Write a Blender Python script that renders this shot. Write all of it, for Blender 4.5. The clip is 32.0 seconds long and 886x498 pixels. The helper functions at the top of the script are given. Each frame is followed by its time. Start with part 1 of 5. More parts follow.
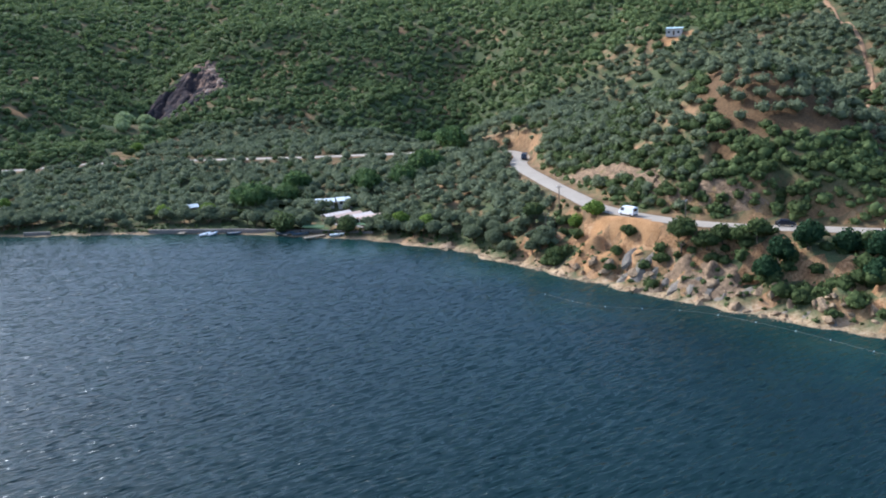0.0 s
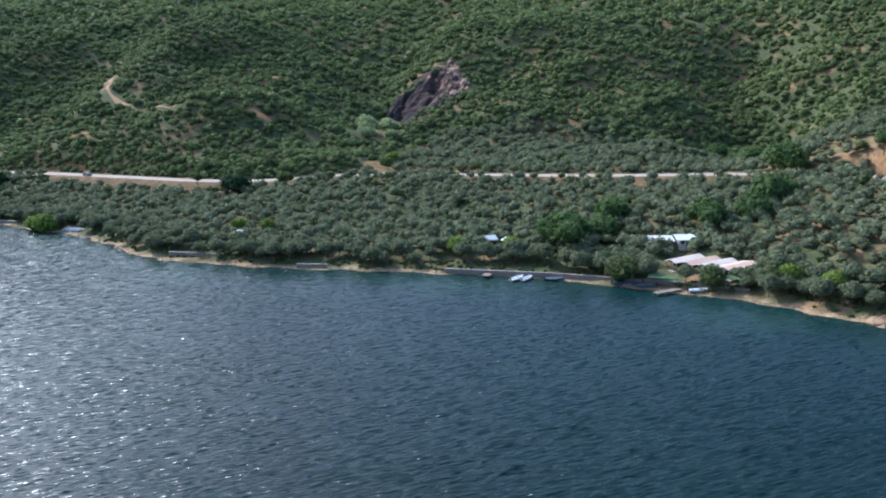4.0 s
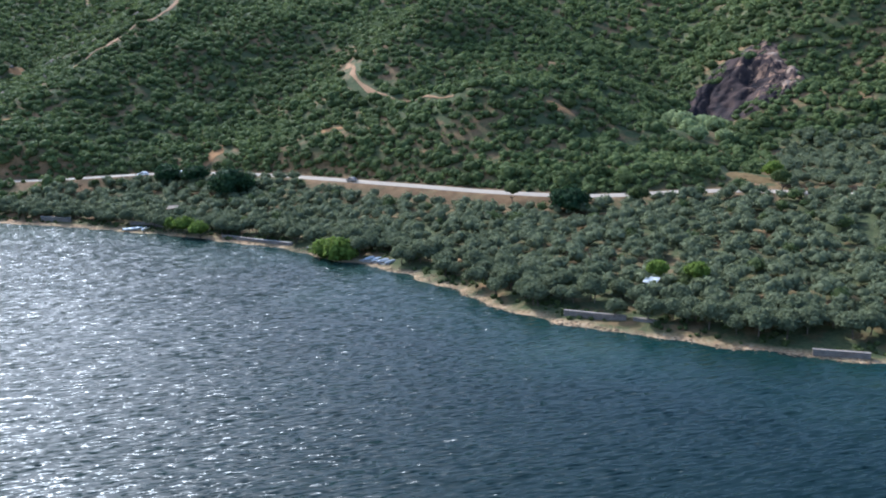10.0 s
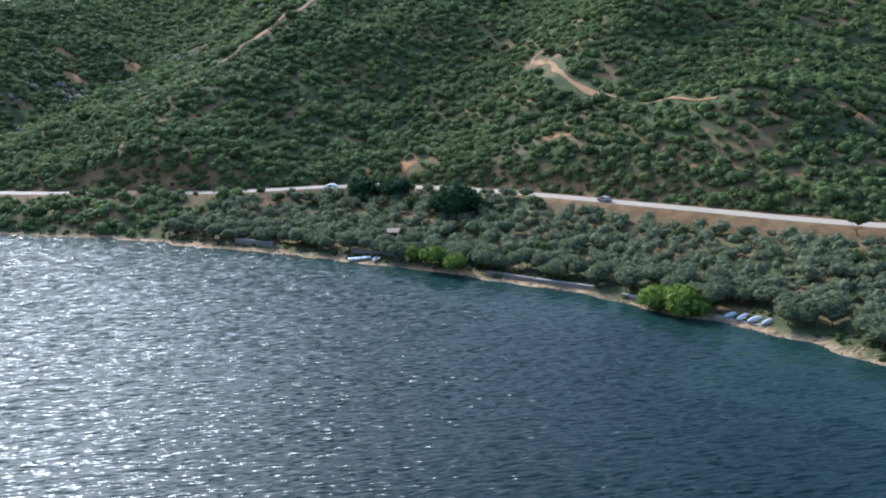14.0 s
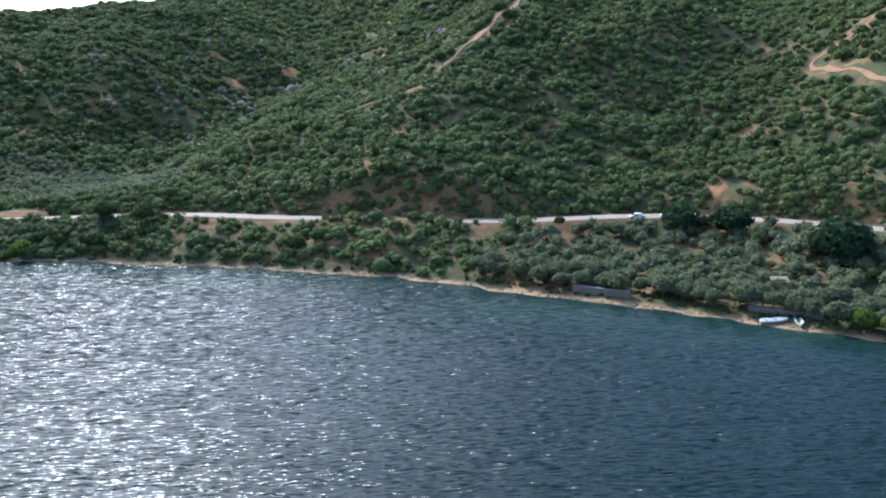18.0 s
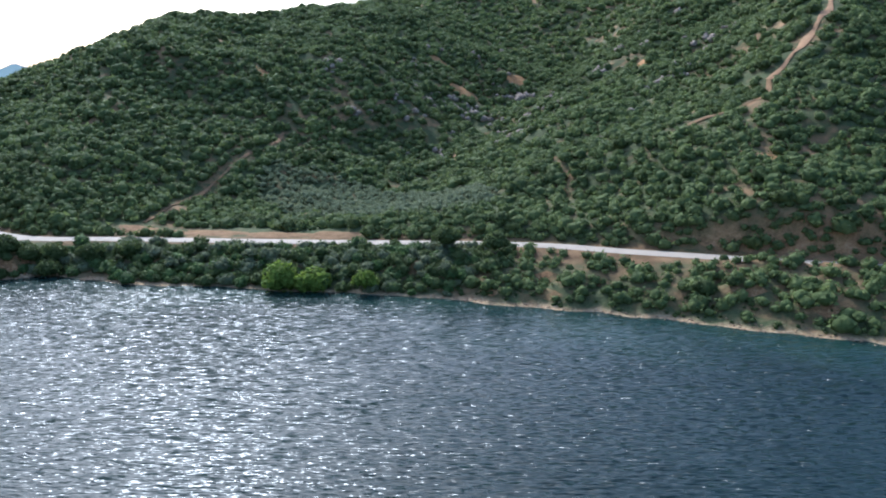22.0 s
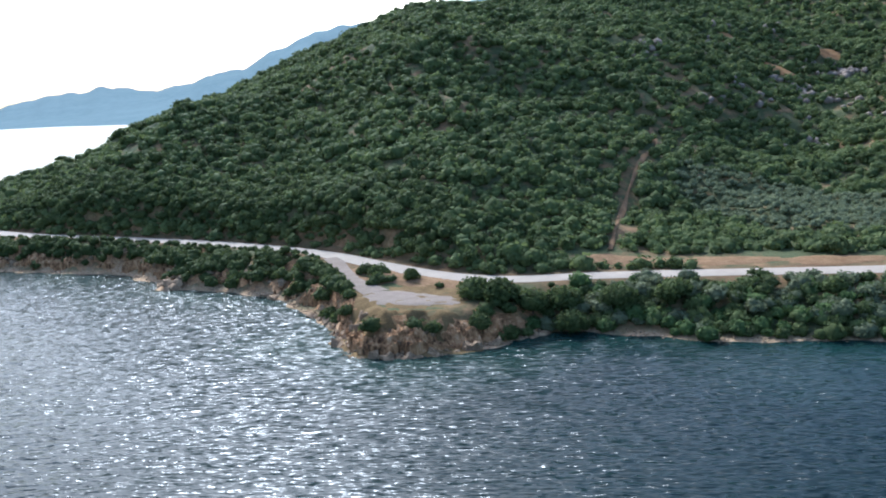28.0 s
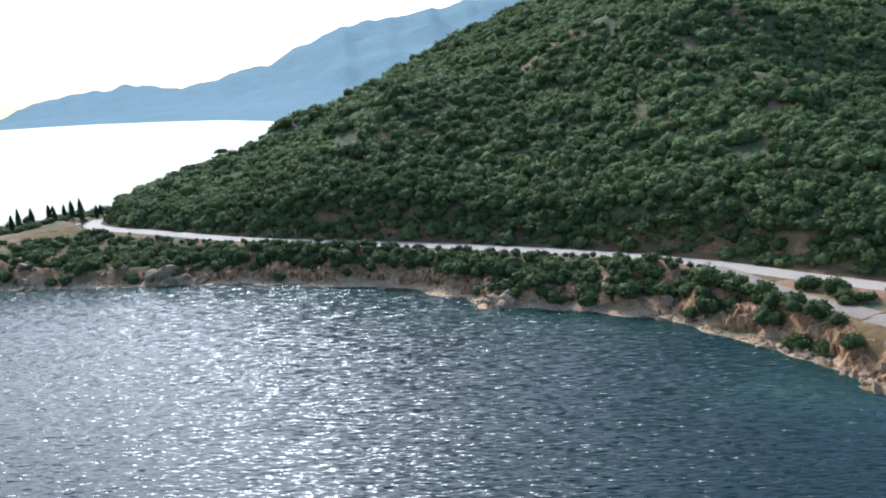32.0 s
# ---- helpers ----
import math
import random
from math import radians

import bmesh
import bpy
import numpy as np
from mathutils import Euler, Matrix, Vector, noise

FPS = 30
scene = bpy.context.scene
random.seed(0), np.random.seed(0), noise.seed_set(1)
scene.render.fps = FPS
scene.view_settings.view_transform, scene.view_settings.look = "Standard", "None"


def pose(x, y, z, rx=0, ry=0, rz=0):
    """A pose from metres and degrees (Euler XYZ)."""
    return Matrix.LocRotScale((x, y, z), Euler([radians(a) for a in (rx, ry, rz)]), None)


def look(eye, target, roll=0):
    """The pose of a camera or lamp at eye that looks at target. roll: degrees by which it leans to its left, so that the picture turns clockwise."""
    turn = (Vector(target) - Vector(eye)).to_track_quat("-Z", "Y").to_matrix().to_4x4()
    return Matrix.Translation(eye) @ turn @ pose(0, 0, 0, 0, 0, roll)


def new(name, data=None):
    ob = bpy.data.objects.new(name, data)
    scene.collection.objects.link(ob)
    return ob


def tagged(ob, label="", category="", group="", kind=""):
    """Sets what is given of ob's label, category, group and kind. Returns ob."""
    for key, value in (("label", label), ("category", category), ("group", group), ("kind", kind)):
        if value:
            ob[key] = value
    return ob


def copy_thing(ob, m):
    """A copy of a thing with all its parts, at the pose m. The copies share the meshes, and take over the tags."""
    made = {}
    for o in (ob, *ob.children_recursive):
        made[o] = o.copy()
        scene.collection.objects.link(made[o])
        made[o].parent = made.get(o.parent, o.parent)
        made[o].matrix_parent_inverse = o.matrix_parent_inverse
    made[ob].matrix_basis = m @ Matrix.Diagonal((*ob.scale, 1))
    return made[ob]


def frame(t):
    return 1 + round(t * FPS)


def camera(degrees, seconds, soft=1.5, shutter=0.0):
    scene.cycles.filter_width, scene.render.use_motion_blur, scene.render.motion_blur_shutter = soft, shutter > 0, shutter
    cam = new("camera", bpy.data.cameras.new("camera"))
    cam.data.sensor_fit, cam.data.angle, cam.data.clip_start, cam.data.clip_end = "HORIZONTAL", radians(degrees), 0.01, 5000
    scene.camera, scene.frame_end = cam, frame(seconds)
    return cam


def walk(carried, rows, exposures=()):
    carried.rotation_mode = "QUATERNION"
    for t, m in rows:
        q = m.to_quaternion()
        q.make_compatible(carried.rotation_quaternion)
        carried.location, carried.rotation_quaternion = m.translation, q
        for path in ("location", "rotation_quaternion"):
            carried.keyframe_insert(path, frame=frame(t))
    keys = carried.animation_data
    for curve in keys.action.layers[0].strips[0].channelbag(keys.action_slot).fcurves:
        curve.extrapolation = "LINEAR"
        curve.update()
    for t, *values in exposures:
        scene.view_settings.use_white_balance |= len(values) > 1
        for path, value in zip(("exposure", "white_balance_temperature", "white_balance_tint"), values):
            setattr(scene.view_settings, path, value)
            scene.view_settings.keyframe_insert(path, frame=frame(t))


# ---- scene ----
cam = camera(55.0, 32.0, 1.9)
PATH = [
    (0, (0.0, 0.0, 56.897), (-0.258, 1.925, 56.419), -2.1),
    (0.5, (-6.131, 6.315, 57.298), (-6.437, 8.233, 56.823), -2.1),
    (1, (-13.522, 13.312, 57.674), (-13.881, 15.222, 57.201), -2.1),
    (1.5, (-20.526, 19.788, 57.874), (-20.935, 21.689, 57.403), -2.2),
    (2, (-28.101, 26.348, 58.146), (-28.563, 28.237, 57.677), -2.2),
    (2.5, (-35.644, 32.584, 58.135), (-36.15, 34.462, 57.667), -2.2),
    (3, (-44.227, 39.574, 58.061), (-44.784, 41.437, 57.593), -2.2),
    (3.5, (-51.221, 44.793, 57.887), (-51.817, 46.644, 57.419), -2.3),
    (4, (-58.834, 50.368, 57.369), (-59.47, 52.206, 56.902), -2.3),
    (4.5, (-67.377, 56.352, 56.804), (-68.057, 58.174, 56.337), -2.4),
    (6.5, (-98.025, 77.041, 55.737), (-98.845, 78.804, 55.268), -2.6),
    (7, (-106.214, 81.001, 55.334), (-107.039, 82.762, 54.864), -2.6),
    (7.5, (-114.885, 85.057, 54.672), (-115.714, 86.816, 54.202), -2.7),
    (8, (-125.051, 90.032, 53.845), (-125.886, 91.788, 53.376), -2.7),
    (8.5, (-132.989, 93.312, 53.226), (-133.837, 95.062, 52.761), -2.7),
    (9, (-142.562, 97.539, 52.415), (-143.43, 99.281, 51.955), -2.6),
    (9.5, (-151.557, 100.862, 51.831), (-152.442, 102.595, 51.373), -2.4),
    (10, (-161.615, 104.239, 51.209), (-162.518, 105.964, 50.753), -2.2),
    (10.5, (-171.648, 107.273, 50.72), (-172.567, 108.99, 50.265), -2.1),
    (11, (-180.948, 109.832, 50.263), (-181.884, 111.541, 49.811), -2.0),
    (11.5, (-190.555, 112.109, 49.847), (-191.502, 113.812, 49.397), -1.9),
    (12, (-200.932, 114.666, 49.779), (-201.89, 116.362, 49.329), -1.9),
    (12.5, (-210.829, 116.643, 49.788), (-211.797, 118.335, 49.339), -1.8),
    (13, (-221.522, 118.841, 49.936), (-222.501, 120.527, 49.488), -1.8),
    (13.5, (-231.463, 120.143, 50.267), (-232.451, 121.823, 49.818), -1.8),
    (14, (-242.242, 121.497, 50.523), (-243.24, 123.171, 50.073), -1.9),
    (14.5, (-252.528, 121.584, 50.517), (-253.533, 123.255, 50.07), -1.7),
    (16.5, (-295.816, 124.106, 50.802), (-296.88, 125.742, 50.364), -1.7),
    (17, (-306.731, 124.916, 50.404), (-307.81, 126.544, 49.971), -1.6),
    (17.5, (-319.014, 124.603, 50.883), (-320.107, 126.221, 50.451), -1.6),
    (18, (-329.98, 124.602, 50.931), (-331.09, 126.21, 50.503), -1.6),
    (18.5, (-339.505, 124.106, 51.193), (-340.629, 125.704, 50.768), -1.5),
    (19, (-350.561, 123.451, 51.124), (-351.702, 125.038, 50.703), -1.4),
    (19.5, (-360.865, 122.528, 51.269), (-362.024, 124.103, 50.85), -1.4),
    (20, (-370.954, 121.509, 51.472), (-372.132, 123.07, 51.056), -1.4),
    (20.5, (-381.417, 118.165, 51.97), (-382.621, 119.708, 51.556), -1.3),
    (21, (-391.035, 114.924, 52.436), (-392.268, 116.444, 52.025), -1.2),
    (21.5, (-400.256, 112.588, 52.783), (-401.514, 114.088, 52.374), -0.9),
    (22, (-411.796, 110.165, 53.029), (-413.087, 111.637, 52.62), -0.9),
    (22.5, (-421.453, 108.366, 53.168), (-422.769, 109.816, 52.761), -0.9),
    (23, (-432.864, 106.07, 53.482), (-434.209, 107.494, 53.077), -0.9),
    (23.5, (-443.716, 103.776, 53.722), (-445.082, 105.18, 53.317), -0.8),
    (24, (-455.205, 101.002, 53.857), (-456.58, 102.396, 53.45), -0.8),
    (24.5, (-465.924, 98.262, 53.802), (-467.302, 99.653, 53.395), -1.2),
    (25, (-477.106, 95.356, 53.655), (-478.489, 96.743, 53.248), -1.8),
    (25.5, (-488.019, 92.463, 53.716), (-489.401, 93.849, 53.308), -2.4),
    (27.5, (-531.113, 79.785, 52.456), (-532.507, 81.162, 52.056), -4.4),
    (28, (-541.751, 76.751, 52.749), (-543.147, 78.126, 52.346), -4.5),
    (28.5, (-553.433, 73.295, 52.796), (-554.832, 74.667, 52.391), -4.6),
    (29, (-565.341, 69.967, 52.613), (-566.74, 71.336, 52.208), -4.7),
    (29.5, (-576.25, 66.59, 52.731), (-577.651, 67.958, 52.324), -4.7),
    (30, (-588.087, 62.893, 52.823), (-589.489, 64.259, 52.414), -4.8),
    (30.5, (-599.067, 59.55, 52.766), (-600.472, 60.914, 52.357), -4.9),
    (31, (-611.25, 55.959, 52.512), (-612.656, 57.321, 52.104), -4.9),
    (31.5, (-622.42, 52.576, 52.503), (-623.827, 53.936, 52.093), -5.0),
    (32, (-635.091, 48.577, 52.719), (-636.499, 49.936, 52.31), -5.0),
]
walk(cam, [(t, look(eye, target, roll)) for t, eye, target, roll in PATH], [(0, 0.92, 5000, 8), (32, 0.92, 5000, 8)])

# ---- world and sun ----
SUN_AZ, SUN_EL = radians(-65), radians(38)
world = bpy.data.worlds.new("sky")
scene.world = world
world.use_nodes = True
wn = world.node_tree.nodes
sky = wn.new("ShaderNodeTexSky")
sky.sky_type, sky.sun_disc = "NISHITA", False
sky.sun_elevation, sky.sun_rotation = SUN_EL, SUN_AZ
sky.air_density, sky.dust_density, sky.ozone_density = 1.0, 3.0, 1.0
wn["Background"].inputs[1].default_value = 0.15
world.node_tree.links.new(sky.outputs[0], wn["Background"].inputs[0])
sun = new("sun", bpy.data.lights.new("sun", "SUN"))
sun.data.energy, sun.data.angle, sun.data.color = 2.7, radians(0.6), (1.0, 0.94, 0.84)
sun_way = Vector((math.sin(SUN_AZ) * math.cos(SUN_EL), math.cos(SUN_AZ) * math.cos(SUN_EL), math.sin(SUN_EL)))
sun.matrix_world = look(sun_way * 100, (0, 0, 0))


# ---- materials ----
class Mat:
    """A small builder of node materials."""

    def __init__(self, name, rough=0.9, spec=0.2):
        self.m = bpy.data.materials.new(name)
        self.m.use_nodes = True
        self.t = self.m.node_tree
        self.b = self.t.nodes["Principled BSDF"]
        self.b.inputs["Roughness"].default_value = rough
        self.b.inputs["Specular IOR Level"].default_value = spec

    def node(self, kind, **values):
        n = self.t.nodes.new("ShaderNode" + kind)
        for key, value in values.items():
            if isinstance(key, str) and key in n.inputs:
                n.inputs[key].default_value = value
        return n

    def link(self, a, b):
        self.t.links.new(a, b)

    def coords(self, scale=(1, 1, 1), where="Object"):
        c = self.node("TexCoord")
        m = self.node("Mapping")
        m.inputs["Scale"].default_value = scale
        self.link(c.outputs[where], m.inputs["Vector"])
        return m.outputs[0]

    def world_coords(self, scale=(1, 1, 1)):
        g = self.node("NewGeometry")
        m = self.node("Mapping")
        m.inputs["Scale"].default_value = scale
        self.link(g.outputs["Position"], m.inputs["Vector"])
        return m.outputs[0]

    def noise(self, vec, scale, detail=4.0, rough=0.6):
        n = self.node("TexNoise", Scale=scale, Detail=detail, Roughness=rough)
        self.link(vec, n.inputs["Vector"])
        return n.outputs["Fac"]

    def ramp(self, fac, stops):
        r = self.node("ValToRGB")
        e = r.color_ramp.elements
        while len(e) < len(stops):
            e.new(0.5)
        for k, (p, c) in enumerate(stops):
            e[k].position = p
            e[k].color = (*c, 1) if len(c) == 3 else c
        self.link(fac, r.inputs[0])
        return r.outputs[0]

    def grey(self, fac, lo, hi):
        return self.ramp(fac, [(lo, (0, 0, 0)), (hi, (1, 1, 1))])

    def mix(self, fac, a, b, blend="MIX"):
        n = self.t.nodes.new("ShaderNodeMix")
        n.data_type, n.blend_type = "RGBA", blend
        for slot, value in ((0, fac), (6, a), (7, b)):
            if isinstance(value, (int, float)):
                n.inputs[slot].default_value = value
            elif isinstance(value, tuple):
                n.inputs[slot].default_value = (*value, 1) if len(value) == 3 else value
            else:
                self.link(value, n.inputs[slot])
        return n.outputs[2]

    def math(self, op, a, b=0.5):
        n = self.t.nodes.new("ShaderNodeMath")
        n.operation = op
        for slot, value in ((0, a), (1, b)):
            if isinstance(value, (int, float)):
                n.inputs[slot].default_value = value
            else:
                self.link(value, n.inputs[slot])
        return n.outputs[0]

    def attr(self, name):
        n = self.node("Attribute")
        n.attribute_name = name
        return n.outputs["Fac"]

    def colour(self, out):
        if isinstance(out, tuple):
            self.b.inputs["Base Color"].default_value = (*out, 1)
        else:
            self.link(out, self.b.inputs["Base Color"])

    def bump(self, height, strength=0.5, distance=0.1):
        n = self.node("Bump", Strength=strength, Distance=distance)
        self.link(height, n.inputs["Height"])
        self.link(n.outputs[0], self.b.inputs["Normal"])


def plain_mat(name, a, b, scale=1.0, rough=0.8, spec=0.3, bump=0.0, metal=0.0):
    """Two close colours mixed by noise at two scales, with a fine relief."""
    k = Mat(name, rough, spec)
    v = k.world_coords()
    f = k.mix(0.5, k.noise(v, scale, 5), k.noise(v, scale * 9, 3))
    k.colour(k.mix(k.grey(f, 0.35, 0.65), a, b))
    k.b.inputs["Metallic"].default_value = metal
    if bump:
        k.bump(k.noise(v, scale * 6, 4), bump, 0.05)
    return k.m


def leaf_mat(name, dark, mid, light, patch=0.03):
    """Foliage: a tint for each plant, mottled clumps, broad patches and a leafy relief."""
    k = Mat(name, 0.75, 0.08)
    v = k.world_coords()
    g = k.node("NewGeometry")
    clump, fine = k.noise(v, 0.9, 3, 0.6), k.noise(v, 3.4, 3, 0.65)
    base = k.mix(k.attr("tint"), dark, mid)
    base = k.mix(k.math("MULTIPLY", k.grey(clump, 0.42, 0.66), 0.6), base, light)
    base = k.mix(k.math("MULTIPLY", k.math("SUBTRACT", 1.0, k.grey(fine, 0.34, 0.5)), 0.4), base, tuple(0.6 * c for c in dark))
    base = k.mix(k.math("MULTIPLY", g.outputs["Random Per Island"], 0.4), base, light)
    wide = k.grey(k.noise(v, patch, 3), 0.35, 0.68)
    base = k.mix(k.math("MULTIPLY", wide, 0.35), base, mid)
    k.colour(base)
    k.bump(k.math("ADD", clump, k.math("MULTIPLY", fine, 0.8)), 0.6, 0.4)
    # thin leaves let some light through
    thin = k.node("BsdfTranslucent")
    k.link(base, thin.inputs["Color"])
    both = k.node("MixShader")
    both.inputs[0].default_value = 0.36
    k.link(k.b.outputs[0], both.inputs[1])
    k.link(thin.outputs[0], both.inputs[2])
    k.link(both.outputs[0], k.t.nodes["Material Output"].inputs["Surface"])
    return k.m


def ground_mat():
    k = Mat("dry_ground", 0.95, 0.1)
    v = k.world_coords()
    wide, mid_n, fine = k.noise(v, 0.035, 5), k.noise(v, 0.22, 5), k.noise(v, 1.6, 4)
    soil = k.mix(k.grey(wide, 0.4, 0.6), (0.16, 0.095, 0.045), (0.275, 0.160, 0.078))
    grass = k.mix(k.grey(fine, 0.35, 0.65), (0.060, 0.074, 0.030), (0.105, 0.108, 0.046))
    col = k.mix(k.grey(k.mix(0.5, mid_n, wide), 0.48, 0.62), grass, soil)
    # steep faces show bare rock and earth
    g = k.node("NewGeometry")
    s = k.node("SeparateXYZ")
    k.link(g.outputs["True Normal"], s.inputs[0])
    rock = k.ramp(k.mix(0.45, k.noise(v, 0.35, 6, 0.7), k.noise(v, 1.7, 5, 0.75)), [(0.36, (0.070, 0.038, 0.020)), (0.46, (0.235, 0.122, 0.054)), (0.54, (0.39, 0.212, 0.094)), (0.66, (0.50, 0.325, 0.180))])
    steep = k.math("SUBTRACT", 1.0, k.grey(k.math("ADD", s.outputs["Z"], k.math("MULTIPLY", k.math("SUBTRACT", mid_n, 0.5), 0.3)), 0.66, 0.80))
    col = k.mix(k.math("MULTIPLY", steep, k.attr("coast")), col, rock)
    tilled = k.mix(k.grey(fine, 0.35, 0.65), (0.095, 0.054, 0.025), (0.165, 0.098, 0.047))
    col = k.mix(k.attr("tilled"), col, tilled)
    dust = k.mix(k.grey(mid_n, 0.35, 0.65), (0.115, 0.066, 0.031), (0.215, 0.130, 0.063))
    col = k.mix(k.attr("verge"), col, dust)
    sand = k.ramp(fine, [(0.32, (0.27, 0.155, 0.08)), (0.5, (0.47, 0.305, 0.165)), (0.7, (0.60, 0.44, 0.28))])
    col = k.mix(k.math("MULTIPLY", k.attr("beach"), 1.0), col, sand)
    wet = (0.055, 0.06, 0.045)
    col = k.mix(k.attr("under"), col, wet)
    k.colour(col)
    k.bump(k.math("ADD", mid_n, k.math("MULTIPLY", fine, 0.4)), 0.8, 0.5)
    return k.m


def water_mat():
    k = Mat("sea_water", 0.205, 0.128)
    k.b.inputs["IOR"].default_value = 1.333
    v = k.world_coords()
    deep = k.mix(k.grey(k.noise(v, 0.012, 3), 0.35, 0.65), (0.0060, 0.0160, 0.0162), (0.0085, 0.0205, 0.0205))
    shallow = k.mix(k.grey(k.noise(v, 0.06, 4), 0.35, 0.65), (0.007, 0.026, 0.023), (0.018, 0.038, 0.029))
    k.colour(k.mix(k.attr("shallow"), deep, shallow))
    rot, wide = k.node("Mapping"), k.node("Mapping")
    rot.inputs["Rotation"].default_value = (0, 0, radians(-38))
    wide.inputs["Scale"].default_value = (0.21, 1.0, 1)
    k.link(v, rot.inputs["Vector"])
    k.link(rot.outputs[0], wide.inputs["Vector"])
    # wind waves with long crests, fine ripples on them, and broad patches of more or less wind
    wind = k.math("ADD", 0.8, k.math("MULTIPLY", k.grey(k.noise(v, 0.018, 3), 0.3, 0.7), 0.4))
    rows = k.grey(k.noise(wide.outputs[0], 0.45, 2.0, 0.5), 0.30, 0.70)
    wind = k.math("MULTIPLY", wind, k.math("ADD", 0.84, k.math("MULTIPLY", rows, 0.32)))
    tex = k.node("TexNoise", Scale=2.1, Detail=2.0, Roughness=0.6)
    k.link(wide.outputs[0], tex.inputs["Vector"])
    both = k.node("SeparateColor")
    k.link(tex.outputs["Color"], both.inputs[0])
    qx, qy = (k.math("SUBTRACT", both.outputs[n], 0.5) for n in (0, 1))
    size = k.math("SQRT", k.math("ADD", k.math("MULTIPLY", qx, qx), k.math("MULTIPLY", qy, qy)))
    gain = k.math("MULTIPLY", k.math("ADD", k.math("MULTIPLY", k.math("MULTIPLY", size, size), 32.0), 0.80), wind)
    # the lee sides are steeper
    across, along = k.math("SUBTRACT", k.math("MULTIPLY", qx, k.math("MULTIPLY", gain, 0.9)), 0.07), k.math("MULTIPLY", qy, gain)
    lean = k.node("CombineXYZ", Z=1.0)
    c, sn = math.cos(radians(38)), math.sin(radians(38))
    k.link(k.math("SUBTRACT", k.math("MULTIPLY", across, c), k.math("MULTIPLY", along, sn)), lean.inputs[0])
    k.link(k.math("ADD", k.math("MULTIPLY", across, sn), k.math("MULTIPLY", along, c)), lean.inputs[1])
    unit = k.node("VectorMath")
    unit.operation = "NORMALIZE"
    k.link(lean.outputs[0], unit.inputs[0])
    k.link(unit.outputs[0], k.b.inputs["Normal"])
    return k.m


def cliff_mat():
    """Dark purple-brown rock with pale streaks down it."""
    k = Mat("cliff_rock", 0.95, 0.1)
    v, down = k.world_coords(), k.world_coords((0.30, 0.30, 0.05))
    col = k.mix(k.grey(k.noise(v, 0.16, 5), 0.40, 0.62), (0.026, 0.021, 0.022), (0.085, 0.055, 0.045))
    # paler towards the top and the +x end
    at = k.node("SeparateXYZ")
    k.link(v, at.inputs[0])
    side = k.math("ADD", k.math("MULTIPLY", k.math("ADD", at.outputs[0], 216.0), 0.007), k.math("MULTIPLY", k.math("SUBTRACT", at.outputs[2], 34.0), 0.008))
    streak = k.math("ADD", k.noise(down, 1.0, 4, 0.6), side)
    col = k.mix(k.grey(streak, 0.58, 0.70), col, (0.33, 0.195, 0.12))
    k.colour(k.mix(k.grey(k.math("ADD", k.noise(v, 0.2, 4), side), 0.68, 0.78), col, (0.38, 0.27, 0.19)))
    k.bump(k.noise(v, 1.2, 5, 0.7), 1.0, 0.4)
    return k.m


def face_mat():
    """Ochre and brown rock of the low sea cliffs, stained in streaks down the face."""
    k = Mat("sea_cliff_rock", 0.95, 0.1)
    v, down = k.world_coords(), k.world_coords((1.1, 1.1, 0.16))
    f = k.mix(0.5, k.noise(v, 0.45, 6, 0.7), k.noise(down, 1.0, 4, 0.65))
    k.colour(k.ramp(f, [(0.40, (0.06, 0.034, 0.019)), (0.47, (0.25, 0.130, 0.058)), (0.55, (0.46, 0.26, 0.12)), (0.66, (0.60, 0.43, 0.25))]))
    k.bump(k.noise(v, 2.2, 6, 0.75), 1.0, 0.35)
    return k.m


M_GROUND, M_WATER = ground_mat(), water_mat()
M_ASPHALT = plain_mat("road_asphalt", (0.31, 0.248, 0.182), (0.39, 0.318, 0.238), 0.25, 0.85)
M_DIRT = plain_mat("dirt_track", (0.27, 0.15, 0.074), (0.39, 0.232, 0.122), 0.2, 0.95, 0.1, 0.6)
M_OLIVE = leaf_mat("olive_leaves", (0.120, 0.135, 0.066), (0.160, 0.178, 0.090), (0.225, 0.240, 0.132))
M_MAQUIS = leaf_mat("scrub_leaves", (0.066, 0.094, 0.034), (0.134, 0.172, 0.057), (0.215, 0.240, 0.084))
M_GREEN = leaf_mat("broad_leaves", (0.045, 0.063, 0.022), (0.088, 0.114, 0.036), (0.156, 0.180, 0.060))
M_DRY = plain_mat("dry_grass", (0.105, 0.068, 0.029), (0.220, 0.146, 0.064), 0.4, 0.95, 0.05, 0.7)
M_GRAVEL = plain_mat("gravel", (0.205, 0.156, 0.116), (0.285, 0.226, 0.172), 0.35, 0.95, 0.1, 0.4)
M_SLIP = plain_mat("orange_earth", (0.27, 0.135, 0.055), (0.45, 0.25, 0.11), 0.3, 0.95, 0.05, 1.0)
M_VERGE = plain_mat("verge_earth", (0.17, 0.098, 0.048), (0.30, 0.185, 0.095), 0.3, 0.95, 0.05, 0.8)
M_OUTCROP = plain_mat("outcrop_rock", (0.16, 0.118, 0.085), (0.36, 0.285, 0.215), 0.5, 0.95, 0.1, 0.8)
M_LEAFY = leaf_mat("fresh_leaves", (0.050, 0.085, 0.028), (0.092, 0.140, 0.042), (0.150, 0.200, 0.064))
M_YOUNG = leaf_mat("young_olive_leaves", (0.150, 0.172, 0.084), (0.200, 0.225, 0.115), (0.265, 0.285, 0.160))
